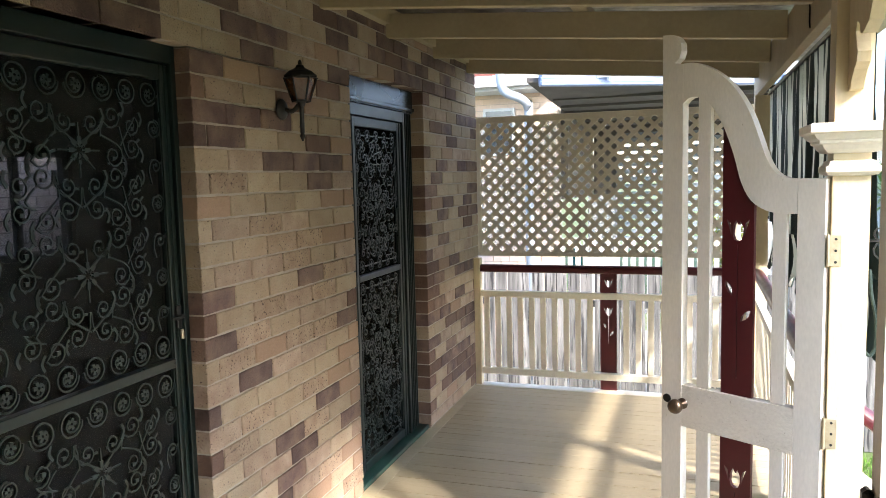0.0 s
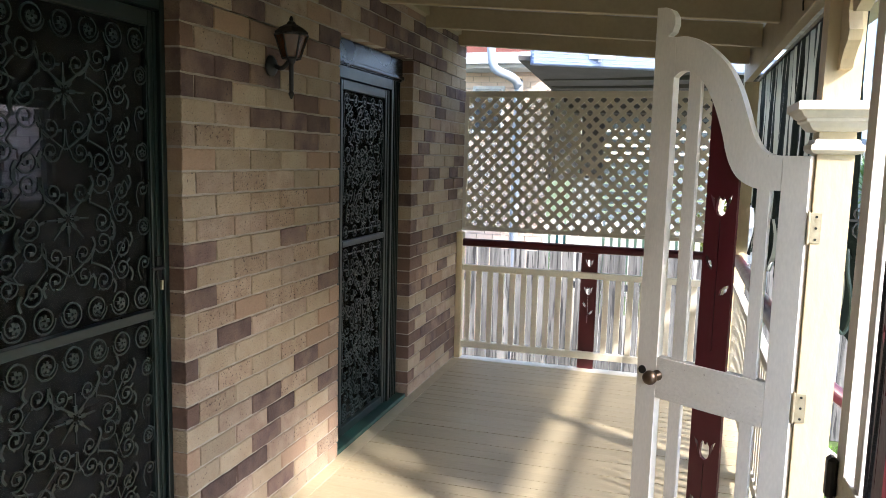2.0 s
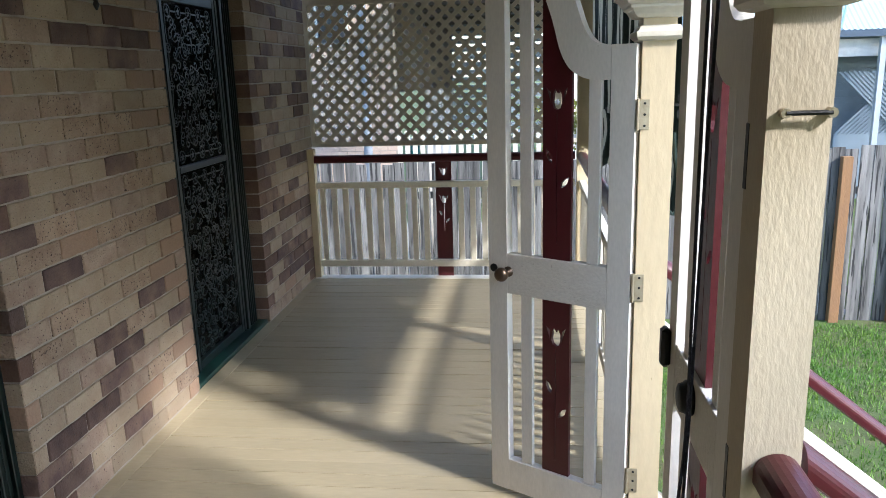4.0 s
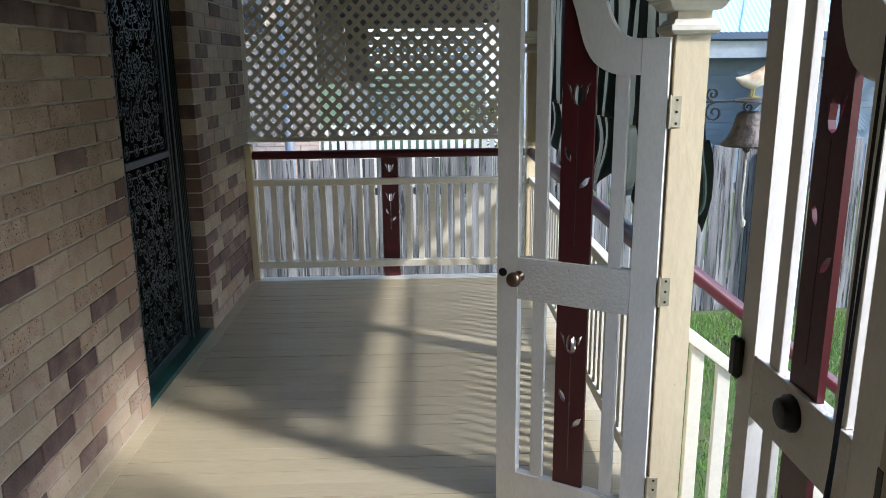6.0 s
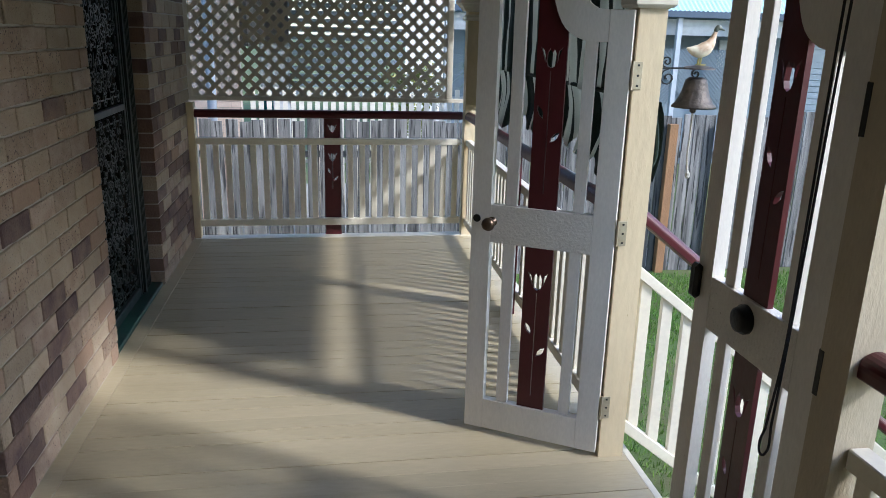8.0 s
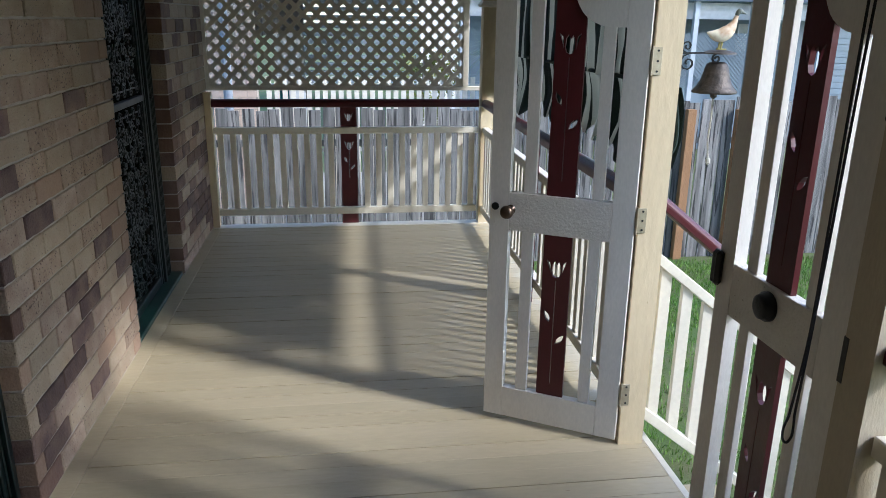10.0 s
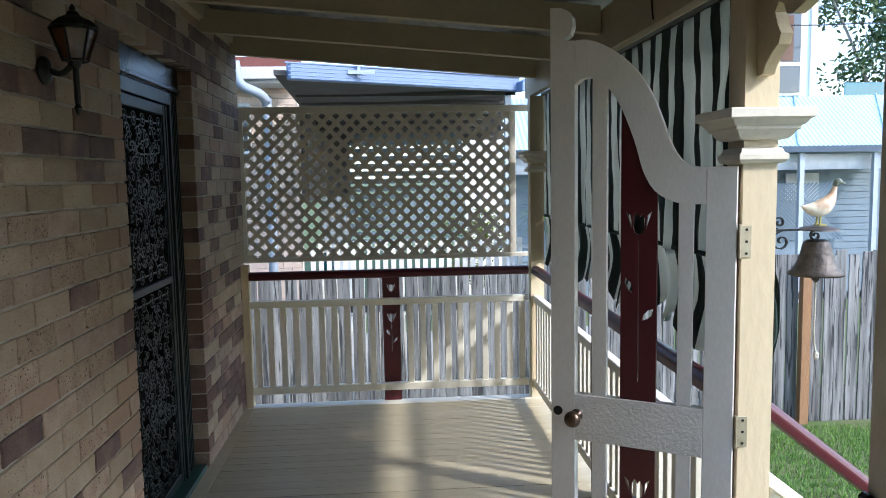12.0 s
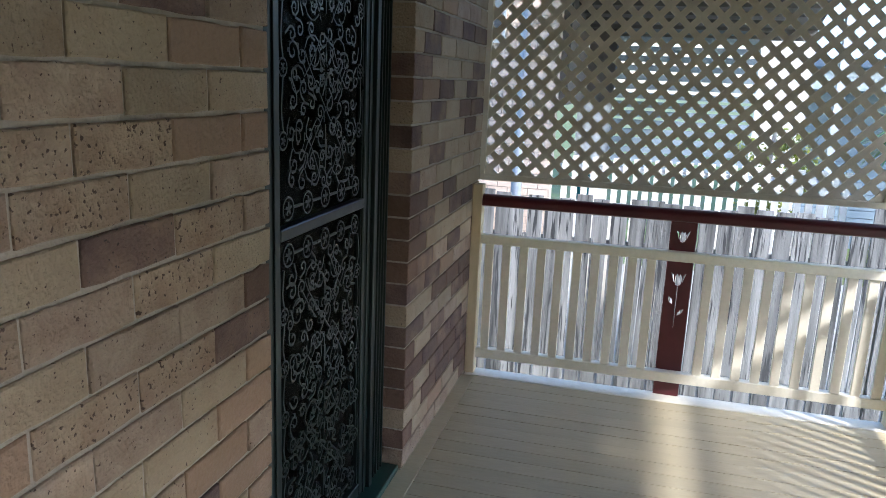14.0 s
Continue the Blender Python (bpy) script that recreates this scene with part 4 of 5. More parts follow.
bm.faces.new(vb)
part("amber_glass", bm, AMBER, L, "amber glass panes")
part("roof_cap", lathe(bmesh.new(), [(0.072, 2.012), (0.074, 2.018), (0.05, 2.038), (0.022, 2.052), (0.016, 2.062), (0.008, 2.066), (0.009, 2.074), (0.003, 2.085)], 6, (0.096, 0, 0)), BLACK, L)

# ---- striped blind ----
BL = thing("canvas_blind", "gathered green and white striped canvas blind hanging over the balustrade", "blind", (2.072, 0, 0))
bm = bmesh.new()
Y0, Y1, NY = 3.45, 6.47, 420
rnd = random.Random(5)


def fold(y):
    return 0.5 + 0.5 * min(max((5.1 - y) / 0.6, 0.0), 1.0)


def blind_x(y, z):
    g = (2.1 - z) * (0.35 + 0.65 * fold(y))
    return 0.012 * math.sin(y * 31 + 2.2 * z) * (0.3 + g) + 0.022 * math.sin(y * 13 + 1.5 * g) * g + 0.008 * math.sin(y * 70 + 3 * z) * g


def stripes(bm, zs, xoff, hem):
    prev = None
    for i in range(NY + 1):
        y = Y0 + (Y1 - Y0) * i / NY
        col = []
        for j, z in enumerate(zs):
            zz = z - (hem(y) * (j / (len(zs) - 1)) ** 3)
            g = 2.1 - zz
            col.append(bm.verts.new((blind_x(y, zz) + xoff(zz), y + (0.006 + 0.022 * fold(y)) * g * math.sin(y * 9 + (2 + 2.5 * fold(y)) * zz) + 0.007 * math.sin(zz * 17 + y * 6) + 0.004 * math.sin(zz * 41 + y * 23), zz)))
        if prev:
            for j in range(len(zs) - 1):
                f = bm.faces.new((prev[j], col[j], col[j + 1], prev[j + 1]))
                f.material_index = 0 if (y - Y0) % 0.144 < 0.071 else 1
        prev = col


stripes(bm, [2.10 - 0.82 * j / 26 for j in range(27)], lambda z: 0.0, lambda y: 0.0)
top = part("curtain", bm, STRIPE_D, BL, "striped canvas", smooth=True, more=(STRIPE_L,))
bm = bmesh.new()
stripes(bm, [1.285 - 0.25 * j / 6 for j in range(7)], lambda z: 0.012 + 0.02 * math.sin((1.285 - z) * 12), lambda y: 0.07 * abs(math.sin(y * 19 + 0.6 * math.sin(y * 5))) + 0.035 * math.sin(y * 7))
part("valance", bm, STRIPE_D, BL, "crumpled striped canvas hem", smooth=True, more=(STRIPE_L,))
part("pull_bar", sweep(bmesh.new(), [(0.004, Y0, 1.287), (0.004, Y1 - 0.02, 1.287)], 0.009, 8), STRIPE_D, BL)
part("track", B(-0.012, 0.012, Y0, Y1, 2.10, 2.118), BLACK, BL, "black blind track")
for ob in BL.children:
    if ob.name.startswith(("curtain", "valance")):
        so = ob.modifiers.new("thick", "SOLIDIFY")
        so.thickness = 0.0012

NB = thing("canvas_blind", "rolled green and white striped canvas blind beside the gate post", "blind", (2.085, 0, 0))
bm = bmesh.new()
prev = None
for i in range(241):
    y = -1.0 + 2.98 * i / 240
    ring = []
    for k in range(15):
        a = math.pi * (k / 14)
        r = 0.075 + 0.006 * math.sin(y * 17)
        c = (0.0, 2.10) if k == 0 else (r * math.sin(a) * 0.9, 1.52 + r * math.cos(a)) if k < 14 else (-0.05, 1.50)
        ring.append(bm.verts.new((c[0], y + 0.004 * math.sin(k + y * 9), c[1])))
    if prev:
        for k in range(14):
            bm.faces.new((prev[k], ring[k], ring[k + 1], prev[k + 1])).material_index = int((y + 1) / 0.068) % 2
    prev = ring
part("rolled_canvas", bm, STRIPE_D, NB, smooth=True, more=(STRIPE_L,)).modifiers.new("thick", "SOLIDIFY").thickness = 0.0015
part("track", B(-0.012, 0.012, -1.0, 1.98, 2.10, 2.118), BLACK, NB)
CL = thing("cleat_hook", "small dark metal cleat on the gate post", "hook", (1.990, 2.1435, 1.446))
part("bar", sweep(bmesh.new(), [(-0.03, -0.012, 0), (0.03, -0.012, 0)], 0.0035, 8), BLACK, CL)
for x in (-0.03, 0.03):
    part("eye", sweep(bmesh.new(), [(x, 0.0, 0), (x, -0.014, 0)], 0.007, 10), STEEL, CL)

# ---- duck bell ----
BE = thing("duck_bell", "cast iron bell with a painted duck on a scroll bracket", "bell", (2.037, 3.36, 0))
part("back_plate", B(0, 0.006, -0.014, 0.014, 1.33, 1.44, bevel=0.002), IRON, BE)
bm = sweep(bmesh.new(), [(0.004, 0, 1.40), (0.11, 0, 1.402), (0.186, 0, 1.402)], 0, flat=(0.006, 0.012))
sweep(bm, spiral(0.047, 1.370, 0.029, 0.005, math.pi / 2, 1.4), 0, flat=(0.004, 0.008))
sweep(bm, spiral(0.040, 1.422, 0.020, 0.004, -math.pi / 2, -1.4), 0, flat=(0.004, 0.008))
sweep(bm, spiral(0.145, 1.384, 0.016, 0.004, math.pi / 2, 1.3), 0, flat=(0.004, 0.008))
part("bracket", bm, BLACK, BE)
part("bell", lathe(bmesh.new(), [(0.0, 1.374), (0.024, 1.373), (0.034, 1.366), (0.038, 1.352), (0.043, 1.330), (0.051, 1.308), (0.061, 1.291), (0.073, 1.279), (0.071, 1.274), (0.054, 1.285), (0.036, 1.335), (0.0, 1.35)], 28, (0.15, 0, 0)), IRON, BE, "dark cast iron bell", smooth=True)
part("clapper", lathe(bmesh.new(), [(0.003, 1.32), (0.003, 1.276), (0.011, 1.27), (0.011, 1.261), (0.004, 1.255)], 10, (0.15, 0, 0)), IRON, BE)
part("pull_rope", sweep(bmesh.new(), smooth_line([(0.15, 0, 1.256), (0.152, 0.002, 1.18), (0.149, 0, 1.12), (0.155, 0.004, 1.075), (0.158, 0, 1.05)], 4), 0.0035, 6), ROPE, BE, "frayed white pull rope")
part("knot", lathe(bmesh.new(), [(0.002, 1.032), (0.008, 1.04), (0.008, 1.052), (0.002, 1.06)], 8, (0.158, 0, 0)), ROPE, BE)
bm = bmesh.new()
rings = [(-0.056, 0.064, 0.0025), (-0.044, 0.060, 0.010), (-0.024, 0.055, 0.022), (0.0, 0.054, 0.029), (0.022, 0.064, 0.030), (0.039, 0.082, 0.022), (0.049, 0.101, 0.0135), (0.054, 0.117, 0.0092), (0.058, 0.130, 0.0082)]
pts = smooth_line([(0.150 + x * 0.84, 0, 1.412 + z * 0.84) for x, z, r in rings], 3)
sweep(bm, pts, list(np.interp(np.linspace(0, 8, len(pts)), range(9), [r * 0.80 for _, _, r in rings])), 14)
for v in bm.verts:
    v.co.y *= 0.82
part("duck_body", bm, DUCK, BE, "white and brown painted duck body", smooth=True)
bm = bmesh.new()
pts = smooth_line([(0.150 + x * 0.84, 0, 1.412 + z * 0.84) for x, z in ((0.0575, 0.127), (0.060, 0.137), (0.066, 0.143), (0.073, 0.142), (0.080, 0.138), (0.093, 0.134))], 2)
sweep(bm, pts, list(np.interp(np.linspace(0, 5, len(pts)), range(6), [0.0068, 0.0082, 0.0094, 0.0076, 0.0042, 0.002])), 10)
part("duck_head", bm, DUCKHEAD, BE, smooth=True)
bm = bmesh.new()
for dy in (-0.008, 0.008):
    sweep(bm, [(0.152, dy, 1.412), (0.154, dy, 1.436)], 0.0035, 6)
    sweep(bm, [(0.148, dy, 1.414), (0.168, dy * 1.3, 1.414)], 0, flat=(0.012, 0.004), up=(0, 0, 1))
part("duck_feet", bm, DUCKBILL, BE, "yellow-green painted duck feet")
part("stand_disc", lathe(bmesh.new(), [(0.0, 1.399), (0.056, 1.399), (0.055, 1.403), (0.036, 1.409), (0.012, 1.412), (0.0, 1.412)], 20, (0.152, 0, 0)), IRON, BE, smooth=False)

t = thing("green_cord", "dark green cord hanging beside the bell bracket", "cord", (2.040, 3.35, 0))
part("cord", sweep(bmesh.new(), smooth_line([(0.010, 0, 1.32), (0.016, 0.002, 1.25), (0.030, 0.004, 1.18), (0.032, 0.004, 1.11), (0.018, 0.004, 1.075), (0.004, 0.004, 1.085)], 5), 0.005, 7), STRIPE_D, t)
t = thing("roof_wire", "thin black wire drooping under the roof sheets", "wire")
part("wire", sweep(bmesh.new(), smooth_line([(1.30, 4.3, 2.40), (1.55, 4.25, 2.375), (1.80, 4.2, 2.33), (1.97, 4.15, 2.26), (1.985, 4.1, 2.12)], 6), 0.003, 6), BLACK, t)

# ---- hanging cord ----
CO = thing("hanging_cord", "thin black cord looped and hanging from the roof beam", "cord", (1.878, 2.25, 0))
for dx in (0.0, 0.012):
    part("strand", sweep(bmesh.new(), smooth_line([(0.02 + dx * 6, -0.01, 2.30), (0.005 + dx * 2, 0, 1.9), (dx, 0, 1.5), (dx * 0.6, 0.002, 1.15), (dx * 0.3, 0.004, 0.9), (-0.012 + dx, 0.008, 0.72)], 5), 0.0028, 6), CORD, CO)
part("loop", sweep(bmesh.new(), smooth_line([(-0.012, 0.008, 0.719), (-0.020, 0.008, 0.69), (-0.018, 0.008, 0.665), (-0.008, 0.008, 0.655), (0.001, 0.008, 0.668), (0.002, 0.008, 0.69), (0.0, 0.008, 0.719)], 4), 0.0028, 6), CORD, CO)

# ---- ground, lawn and fence ----
GZ = -1.16
structure("ground", B(-400, 400, -400, 400, GZ - 0.4, GZ), SOIL, "mown green lawn and bare soil", "ground")
rnd = random.Random(11)
verts, faces = [], []
for i in range(70000):
    if i < 52000:
        x, y = 2.2 + 6.3 * rnd.random(), 1.0 + 7.7 * rnd.random()
    else:
        x, y = 0.0 + 9.0 * rnd.random(), 6.9 + 1.9 * rnd.random()
    if 2.1 < x < 3.6 and 2.1 < y < 3.4:
        continue
    a, h, w = rnd.random() * 6.28, rnd.uniform(0.025, 0.06), rnd.uniform(0.003, 0.006)
    lx, ly = rnd.uniform(-0.02, 0.02), rnd.uniform(-0.02, 0.02)
    k = len(verts)
    verts += [((x - w * math.cos(a)) * S, (y - w * math.sin(a)) * S, GZ * S), ((x + w * math.cos(a)) * S, (y + w * math.sin(a)) * S, GZ * S), ((x + lx) * S, (y + ly) * S, (GZ + h) * S)]
    faces.append((k, k + 1, k + 2))
me = bpy.data.meshes.new("grass")
me.from_pydata(verts, [], faces)
me.materials.append(GRASS)
tagged(new("grass", me), "short green lawn grass", "grass", "", "stuff")

FY = 8.95
fence = thing("paling_fence", "weathered grey timber paling fence", "fence", (0, FY, GZ))
part("rail_upper", B(-3.0, 9.5, 0.012, 0.05, 1.35, 1.42), PALING, fence)
part("rail_lower", B(-3.0, 9.5, 0.012, 0.05, 0.3, 0.37), PALING, fence)
rnd = random.Random(3)
pal = []
for j in range(6):
    bm = B(-0.0615, 0.0615, -0.008, 0.008, 0, 1.82 + 0.012 * j, bevel=0.002)
    ob = part("paling", bm, PALING, fence)
    pal.append(ob.data)
    ob.location = ((-3.0 + j * 0.136) * S, 0, -0.10)
i = 6
while -3.0 + i * 0.136 < 9.5:
    ob = new("paling", pal[rnd.randrange(6)])
    ob.parent = fence
    ob.location = ((-3.0 + i * 0.136 + rnd.uniform(-0.004, 0.004)) * S, rnd.uniform(-0.004, 0.004), rnd.uniform(-0.015, 0.01) - (0.10 if -3.0 + i * 0.136 < 2.45 else 0.0))
    ob.rotation_euler = (0, rnd.uniform(-0.008, 0.008), 0)
    i += 1
for x in (4.81, 5.4, 8.0):
    t = thing("fence_post", "orange-brown timber fence post", "post", (x, FY - 0.06, GZ), group="fence posts")
    part("shaft", B(-0.05, 0.05, -0.04, 0.04, 0, 1.74, bevel=0.004), BROWNPOST, t)

# ---- brick neighbour with blue gutter ----
NH = thing("brick_neighbour_house", "brick house with pale blue gutter, downpipe and dark carport", "house", (0, 0, 0))
part("wall", B(-6.0, -0.15, 11.3, 11.5, GZ, 2.79), MORTAR, NH)
part("carport_low_wall", B(-0.15, 0.345, 14.34, 14.38, GZ, 1.25), PALEGREY, NH, "pale lower wall of the carport")
# carport interior: its shade is put into the dark brown colour
part("carport_wall", B(-0.05, 0.35, 14.4, 14.5, GZ, 2.5), SHADE_MORTAR, NH, "carport wall with its shade painted dark brown")
part("carport_lintel", B(0.35, 3.0, 14.4, 14.5, 2.2, 2.42), SHADE_MORTAR, NH)
part("carport_side", B(-0.15, -0.052, 11.5, 14.396, 1.26, 2.6), SHADE_MORTAR, NH)
gt = part("gutter", beam(bmesh.new(), (0.04, 8.99, 2.55), (2.56, 10.22, 2.55), 0.11, 0.165, 0.012), BLUEGUTTER, NH, "pale blue metal gutter")
for z in (2.585, 2.625, 2.665):
    part("gutter_bead", beam(bmesh.new(), (0.05, 8.937, z), (2.56, 10.164, z), 0.012, 0.012, 0.003), BLUEGUTTER, gt)
part("gutter_lip", beam(bmesh.new(), (0.02, 8.925, 2.702), (2.58, 10.155, 2.702), 0.02, 0.018, 0.004), BLUEGUTTER, gt)
part("gutter_bracket", B(0.72, 0.75, 9.22, 9.24, 2.60, 2.80), PIPE, gt)
part("gutter_bracket", B(0.62, 0.90, 9.20, 9.215, 2.63, 2.67), PIPE, gt)
part("gutter_end", beam(bmesh.new(), (2.55, 10.12, 2.53), (2.72, 10.22, 2.60), 0.16, 0.12, 0.01), BLUEGUTTER, gt)
# roof underside, coloured dark for the shade beneath it
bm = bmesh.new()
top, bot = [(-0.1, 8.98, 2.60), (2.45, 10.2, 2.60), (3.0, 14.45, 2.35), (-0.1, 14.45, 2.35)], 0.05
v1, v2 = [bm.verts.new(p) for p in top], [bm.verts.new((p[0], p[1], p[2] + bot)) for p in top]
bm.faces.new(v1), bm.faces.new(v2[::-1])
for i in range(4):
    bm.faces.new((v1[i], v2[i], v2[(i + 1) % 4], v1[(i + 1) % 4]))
part("carport_roof", bm, SHADE_MORTAR, NH, "sloping underside of the carport roof, its shade painted dark brown")
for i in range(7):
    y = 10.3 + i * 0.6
    part("carport_batten", B(-0.05, 2.55, y, y + 0.05, 2.52 - 0.04 * i, 2.57 - 0.04 * i), SHADE_MORTAR, NH)
part("carport_post", B(2.42, 2.50, 10.3, 10.38, GZ, 2.56), PIPE, NH)
part("soffit", B(-6, -0.12, 10.75, 11.3, 2.74, 2.78), PALEGREY, NH)
part("roof", B(-6, -0.05, 10.7, 14, 2.93, 3.05), TILE, NH)
part("eave_gutter", B(-6, -0.12, 10.62, 10.74, 2.78, 2.92), PALEGREY, NH)
dp = smooth_line([(-0.75, 10.4, 2.95), (-0.72, 10.4, 2.74), (-0.66, 10.45, 2.66), (-0.52, 10.6, 2.60), (-0.45, 10.7, 2.5), (-0.45, 10.75, 2.2), (-0.45, 10.75, GZ)], 4)
part("downpipe", sweep(bmesh.new(), dp, 0.058, 12), DOWNPIPE, NH, smooth=True)
w = part("window", B(-1.2, -0.75, 11.24, 11.29, 1.9, 2.55), PALEGREY, NH, "small white window")
part("pane", B(-1.16, -0.79, 11.23, 11.238, 1.94, 2.51), WINDOW, w)
w = part("louvre_screen", B(0.35, 2.35, 14.30, 14.34, 0.30, 0.36), GREYBOARD, NH, "open slatted screen of the carport")
for i in range(15):
    part("slat", B(0.35, 2.3, 14.30, 14.32, 0.42 + i * 0.13, 0.510 + i * 0.13), GREYBOARD, w)
verts, faces = [], []
rnd = random.Random(8)
bm = bmesh.new()
for k in range(48):
    z = GZ + k * 0.082
    x = -2.6 - (k % 2) * 0.116
    while x < -0.2:
        box(bm, max(x, -2.6), min(x + 0.224, -0.15), 11.285, 11.299, z, z + 0.074)
        x += 0.232
part("face_bricks", bm, FARBRICK, NH, "orange face bricks", "stuff")
part("wall", B(2.40, 3.1, 14.9, 15.0, GZ, 2.35), SHEDWHITE, thing("white_garden_wall", "sunlit white rendered wall behind the fence", "wall"))
# added sheet that keeps the lawn's green bounce off the yard
structure("paved_yard", B(-2.0, 5.1, 9.1, 14.28, GZ - 0.01, GZ + 0.012), CONCRETE, "pale concrete paving added behind the fence to block green lawn bounce", "paving")

t = thing("white_picket_fence", "sunlit white picket railing behind the paling fence", "fence", (0, 9.75, 0))
part("rail", B(0.1, 2.6, 0.0, 0.03, 0.74, 0.78), PALEGREY, t)
part("rail", B(0.1, 2.6, 0.0, 0.03, 0.0, 0.04), PALEGREY, t)
for i in range(27):
    part("picket", B(0.12 + i * 0.09, 0.175 + i * 0.09, -0.02, 0.0, GZ, 0.86), TRIM, t)
part("hanging_towel", B(0.1, 0.22, 0.3, 0.31, 0.45, 0.78), CAR, thing("teal_towel", "teal and white towel hanging on a line", "towel", (0.15, 9.5, 0)))

# ---- blue neighbour house ----
BH = thing("blue_neighbour_house", "two-storey pale blue weatherboard house with low corrugated verandah roof", "house")
part("wall", B(5.2, 10.5, 17.5, 23, GZ, 8.0), BLUEWALL, BH, "pale blue weatherboards")
bm = bmesh.new()
for i in range(60):
    box(bm, 5.2, 10.5, 17.495, 17.4995, 2.6 + i * 0.09, 2.6 + i * 0.09 + 0.012)
part("board_lap", bm, BLUEWALL, BH, "", "stuff")
part("corner_board", B(10.38, 10.52, 17.46, 17.50, 2.6, 8.0), TRIM, BH)
w = part("window", B(9.52, 10.18, 17.44, 17.48, 3.22, 5.05), TRIM, BH, "tall sash window with a brown curtain")
part("pane", B(9.58, 10.12, 17.42, 17.438, 3.28, 3.85), WINDOW, w)
part("pane", B(9.58, 10.12, 17.42, 17.438, 3.95, 4.98), WINDOW, w)
part("curtain", B(9.6, 9.95, 17.41, 17.42, 3.97, 4.95), DIM_BROWN, w)
part("sash_bar", B(9.56, 10.14, 17.405, 17.44, 3.86, 3.93), TRIM, w)
bm = bmesh.new()
n, prev = 380, None
for i in range(n + 1):
    x = 3.2 + i * 0.025
    h = 0.012 * math.sin(2 * math.pi * x / 0.10)
    z1 = 3.22
    ring = [bm.verts.new((x, 15.95, 2.06 + h)), bm.verts.new((x, 17.5, z1 + h))]
    if prev:
        bm.faces.new((prev[0], ring[0], ring[1], prev[1]))
    prev = ring
part("verandah_roof", bm, BLUEROOF, BH, "pale blue corrugated roof", smooth=True)
for x in (5.5, 7.4, 9.3, 11.2):
    part("roof_ridge", beam(bmesh.new(), (x, 15.95, 2.075), (x + 0.75, 17.5, 3.235), 0.03, 0.025, 0.0), BLUEROOF, BH)
part("fascia", B(3.2, 12.7, 15.90, 15.94, 1.93, 2.05), SLATE, BH, "dark blue gutter")
part("verandah_beam", B(3.2, 12.7, 16.2, 16.3, 1.58, 1.90), PALEGREY, BH)
for x in (8.18, 9.42, 6.6, 11.0):
    part("verandah_post", B(x - 0.05, x + 0.05, 16.0, 16.1, GZ, 1.92), PIPE, BH)
part("ground_wall", B(3.2, 12.7, 17.3, 17.4, GZ, 2.6), GREYBOARD, BH)
for i in range(24):
    part("wall_board", B(3.2, 12.7, 17.27, 17.299, GZ + i * 0.14, GZ + i * 0.14 + 0.125), GREYBOARD, BH)
bm = bmesh.new()
for s in (1, -1):
    for i in range(26):
        a = 8.2 + i * 0.085 if s > 0 else 8.2 + i * 0.085
        x0, x1 = a - 0.6, a + 0.6
        p, q = (x0, 0.35 - 0.6 * s + 0.35), (x1, 0.35 + 0.6 * s + 0.35)
        if x0 < 7.4 or x1 > 10.6:
            continue
        sweep(bm, [(p[0], 16.4 + 0.02 * s, p[1]), (q[0], 16.4 + 0.02 * s, q[1])], 0, flat=(0.035, 0.01))
part("lattice", bm, GREYBOARD, BH, "grey blue lattice panel", "stuff")
part("screen_back", B(7.6, 10.4, 16.42, 16.46, GZ, 0.12), GREYBOARD, BH)
part("window", B(9.75, 10.5, 17.2, 17.26, 0.9, 1.5), PALEGREY, BH, "window in a pale frame")

# ---- plants ----
rnd = random.Random(21)


def leaf_cloud(name, mat, parent, centres, count, size, label=""):
    bm = bmesh.new()
    for _ in range(count):
        cx, cy, cz, r = centres[rnd.randrange(len(centres))]
        d = Vector((rnd.gauss(0, 1), rnd.gauss(0, 1), rnd.gauss(0, 1))).normalized() * r * (0.45 + 0.6 * rnd.random())
        p = Vector((cx, cy, cz)) + d
        a = Vector((rnd.uniform(-1, 1), rnd.uniform(-1, 1), rnd.uniform(-1.2, 0.3))).normalized() * size * rnd.uniform(0.7, 1.4)
        b = a.orthogonal().normalized() * size * 0.22
        b.rotate(Matrix.Rotation(rnd.random() * 6.28, 3, a.normalized()))
        bm.faces.new([bm.verts.new(q) for q in (p, p + a * 0.5 + b, p + a, p + a * 0.5 - b)])
    return part(name, bm, mat, parent, label, "stuff")


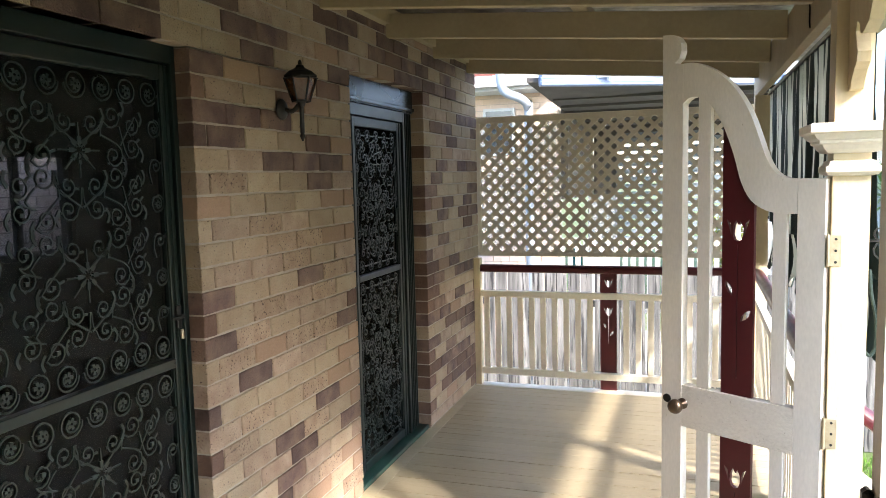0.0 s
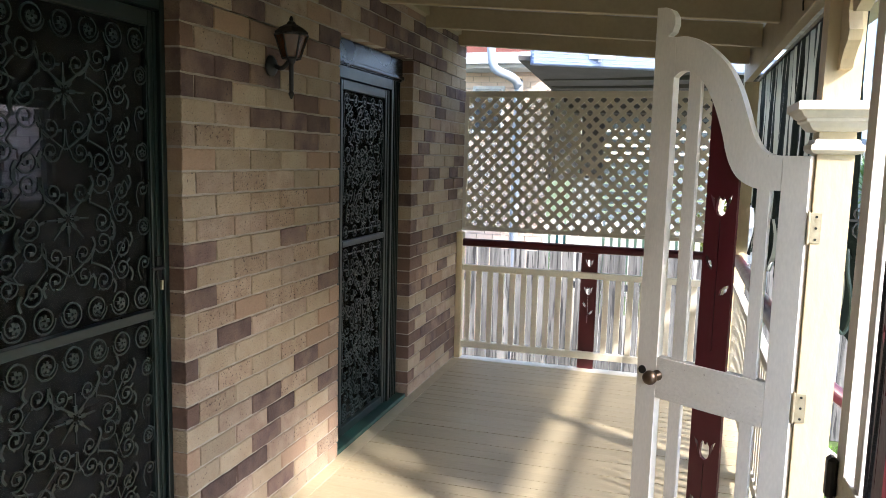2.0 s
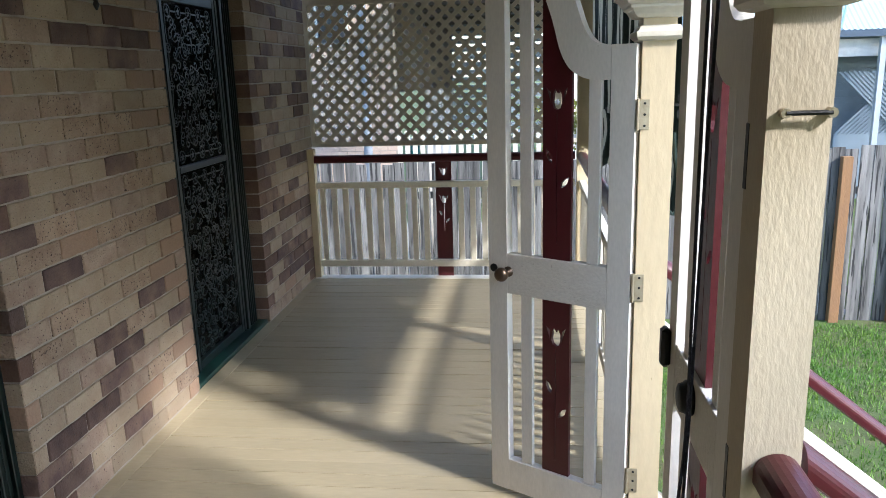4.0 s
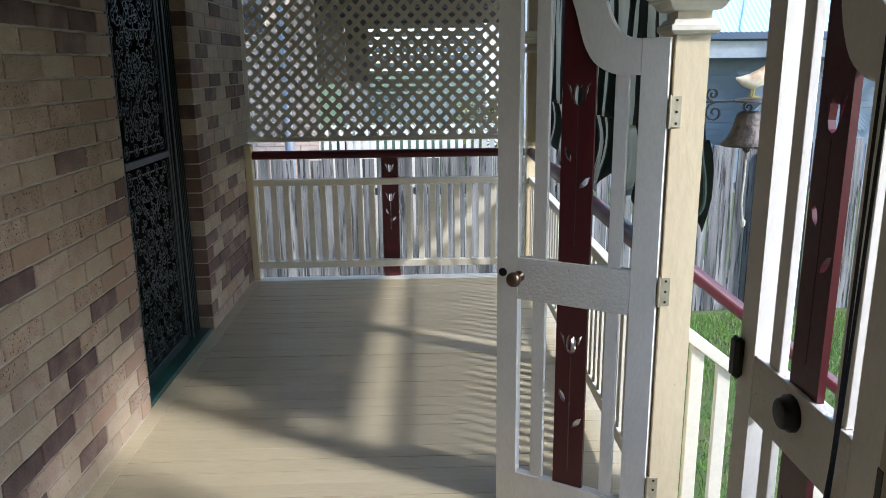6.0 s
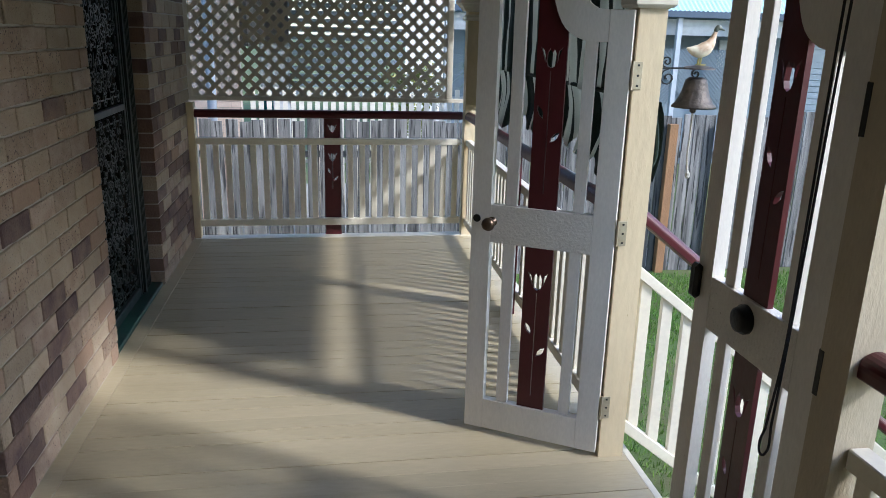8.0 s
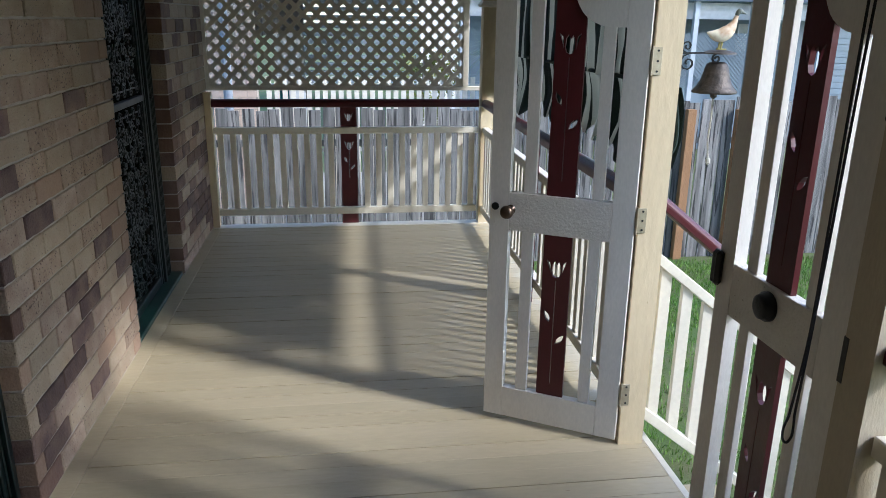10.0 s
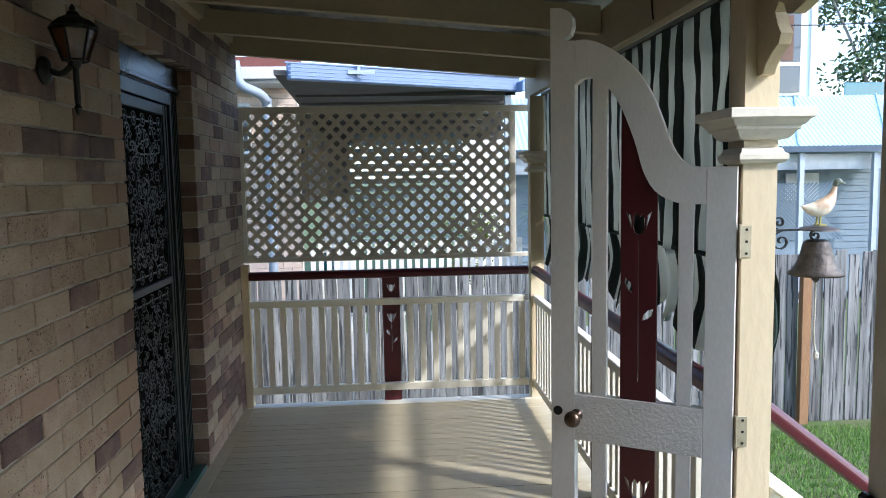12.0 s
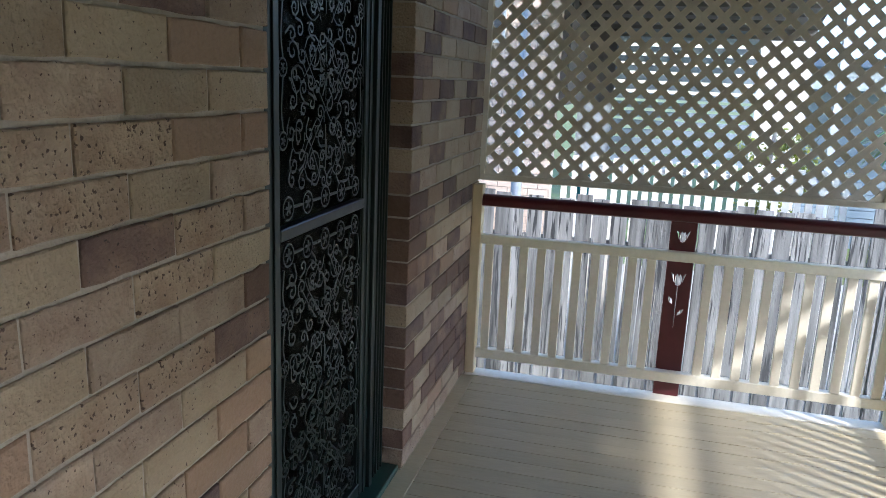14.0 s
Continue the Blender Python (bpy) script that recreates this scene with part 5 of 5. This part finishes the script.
def gum_tree(at, h, seed, spread=2.6):
    global rnd
    rnd = random.Random(seed)
    t = thing("gum_tree", "tall pale-trunked gum tree with thin dark foliage", "tree", at, group="gum trees")
    bm = bmesh.new()
    cents = []
    for j in range(7):
        a = rnd.random() * 6.28
        reach, top = spread * rnd.uniform(0.3, 1.0), h * rnd.uniform(0.7, 1.0)
        z0 = h * rnd.uniform(0.05, 0.4)
        pts = smooth_line([(0, 0, 0), (0.1 * math.cos(a), 0.1 * math.sin(a), z0), (reach * 0.45 * math.cos(a), reach * 0.45 * math.sin(a), (z0 + top) / 2), (reach * math.cos(a + 0.3), reach * math.sin(a + 0.3), top)], 4)
        sweep(bm, pts, [0.22 * (1 - 0.8 * i / (len(pts) - 1)) * (1 if j == 0 else 0.6) for i in range(len(pts))], 7)
        for p in pts[6:]:
            cents += [(p.x + rnd.gauss(0, 0.8), p.y + rnd.gauss(0, 0.8), p.z + rnd.gauss(0, 0.7), rnd.uniform(0.4, 0.9)) for _ in range(4)]
    part("trunk", bm, BARK, t, "pale peeling gum trunk and limbs", smooth=True)
    leaf_cloud("crown", LEAF, t, cents, 9500, 0.24)
    return t


gum_tree((19.5, 27.0, GZ), 11.5, 31, 3.2)
gum_tree((23.5, 29.0, GZ), 12.5, 32, 3.4)
gum_tree((15.5, 31.0, GZ), 11.0, 33, 3.2)
gum_tree((27.0, 25.0, GZ), 9.5, 34, 3.4)

def shade_tree(at, top, across, seed):
    """A broad unseen tree, added to block the morning sun from the stairs."""
    rnd2 = random.Random(seed)
    t = thing("unseen_shade_tree", "broad leafy tree added out of view to shade the verandah stairs", "tree", at)
    bm, cents = bmesh.new(), []
    side = Vector((0.507, 0.862, 0))
    for j in range(8):
        u = (j - 3.5) / 3.5 * across
        tip = side * u + Vector((0, 0, top - 0.5 - 0.25 * abs(u)))
        pts = smooth_line([(0, 0, 0), (0.05 * u, 0.05 * u, top * 0.25), tuple(side * u * 0.5 + Vector((0, 0, top * 0.55))), tuple(tip)], 4)
        sweep(bm, pts, [0.16 * (1 - 0.85 * i / (len(pts) - 1)) * (1 if j == 3 else 0.55) for i in range(len(pts))], 7)
    for _ in range(90):
        u = rnd2.uniform(-1, 1) * across
        z = top * (0.30 + 0.62 * rnd2.random() * (1 - 0.12 * abs(u) / across))
        cents.append((side.x * u + rnd2.gauss(0, 0.25), side.y * u + rnd2.gauss(0, 0.25), z, rnd2.uniform(0.28, 0.45)))
    part("trunk", bm, BARK, t, "grey-brown trunk and limbs", smooth=True)
    leaf_cloud("crown", LEAF, t, cents, 15000, 0.19)
    return t


# added out of view, only to shade the stairs and near deck
shade_tree((7.16, -0.85, GZ), 6.3, 1.35, 77)


def spiky_palm(at, height, seed):
    t = thing("spiky_palm", "bright green spiky palm beside the fence", "plant", at, group="spiky palms")
    part("trunk", sweep(bmesh.new(), [(0, 0, 0), (0.02, 0, height / 2), (0, 0.02, height)], [0.07, 0.06, 0.05], 8), BARK, t, smooth=True)
    bm = bmesh.new()
    rnd = random.Random(seed)
    for _ in range(210):
        a, e, ln = rnd.random() * 6.28, rnd.uniform(-0.7, 1.4), rnd.uniform(0.32, 0.55)
        d = Vector((math.cos(a) * math.cos(e), math.sin(a) * math.cos(e), math.sin(e)))
        s = Vector((-math.sin(a), math.cos(a), 0)) * 0.012
        o = Vector((0, 0, height + 0.03))
        q = [o + d * 0.04, o + d * ln * 0.55 + Vector((0, 0, 0.02)), o + d * ln + Vector((0, 0, -0.16 * ln))]
        v = [bm.verts.new(c) for c in (q[0] - s * 0.5, q[0] + s * 0.5, q[1] + s, q[1] - s, q[2])]
        bm.faces.new((v[0], v[1], v[2], v[3]))
        bm.faces.new((v[3], v[2], v[4]))
    part("fronds", bm, SPIKY, t, "narrow pointed leaves", "stuff")


spiky_palm((3.42, 9.25, GZ), 2.42, 4)
spiky_palm((2.78, 9.5, GZ), 2.30, 5)
sh = thing("yellow_green_shrub", "yellow-green leafy shrub behind the fence", "shrub", (0, 0, 0))
rnd = random.Random(9)
part("stems", sweep(bmesh.new(), [(1.95, 10.6, GZ), (1.97, 10.6, 0.2), (2.02, 10.6, 1.2)], 0.02, 6), BARK, sh)
leaf_cloud("leaves", YELLOWGREEN, sh, [(1.75 + rnd.random() * 0.6, 10.5 + rnd.random() * 0.4, 0.2 + rnd.random() * 1.1, 0.18) for _ in range(11)], 1500, 0.06)
t = thing("teal_banner", "teal roadside banner with unreadable pale writing", "sign", (14.0, 20.0, 2.3))
part("board", B(-1.2, 1.2, 0, 0.06, 0, 1.5, bevel=0.01), CAR, t)
for x0, x1, z in ((-0.9, -0.5, 0.9), (-0.4, 0.1, 0.9), (-0.9, -0.2, 0.5)):
    part("writing_bar", B(x0, x1, -0.012, -0.004, z, z + 0.15), TRIM, t)
for x in (-1.1, 1.1):
    part("leg", B(x - 0.05, x + 0.05, 0.0, 0.06, GZ - 2.3, 0.0), PALEGREY, t)
part("cable", sweep(bmesh.new(), smooth_line([(-2, 14, 5.2), (8, 15.5, 4.35), (22, 18, 5.6)], 8), 0.012, 5), BLACK, thing("overhead_cable", "thin black overhead cable", "cable"))

bm = bmesh.new()
for k in range(24):
    y = 3.9 - (k % 2) * 0.116
    while y < 6.2:
        box(bm, -2.9, -2.885, y, y + 0.219, 0.4 + k * 0.082, 0.4 + k * 0.082 + 0.073)
        y += 0.232
part("face_bricks", bm, PALEBRICK, bpy.data.objects["wall_side_house"], "pale pinkish grey face bricks", "stuff")

# ---- deck boards ----
bm0 = B(0.062, 2.049, 0.0011, 0.0890, -0.034, 0.0, bevel=0.0005)
first = part("deck_board", bm0, DECK, floor)
first.location = (0, -2.6 * S, 0)
rnd = random.Random(2)
for i in range(1, 100):
    ob = new("deck_board", first.data)
    ob.parent = floor
    ob.location = (0, (-2.6 + i * 0.0903 + rnd.choice((-0.0014, -0.0006, 0, 0, 0, 0.0005, 0.0014, 0.0))) * S, rnd.uniform(-0.0012, 0.0010))
part("border_board", B(-0.018, 0.060, -2.6, 6.432, -0.034, 0.0, bevel=0.002), DECK, floor)

# ---- face bricks ----
rnd = random.Random(17)
brick_stretch(wall_1, D1[1], D2[0], 0, 25, rnd)
brick_stretch(wall_2, D2[1], 6.60, 0, 26, rnd)
brick_stretch(wall_3, 3.0, D2[0], 25, 26, rnd)
brick_stretch(wall_3, 3.0, 6.60, 26, 32, rnd)
joined_bricks("face_bricks", [(-2.6, 3.0, 25, 32)], wall_3, rnd)
joined_bricks("face_bricks", [(-2.6, D1[0], 0, 25)], wall_4, rnd)
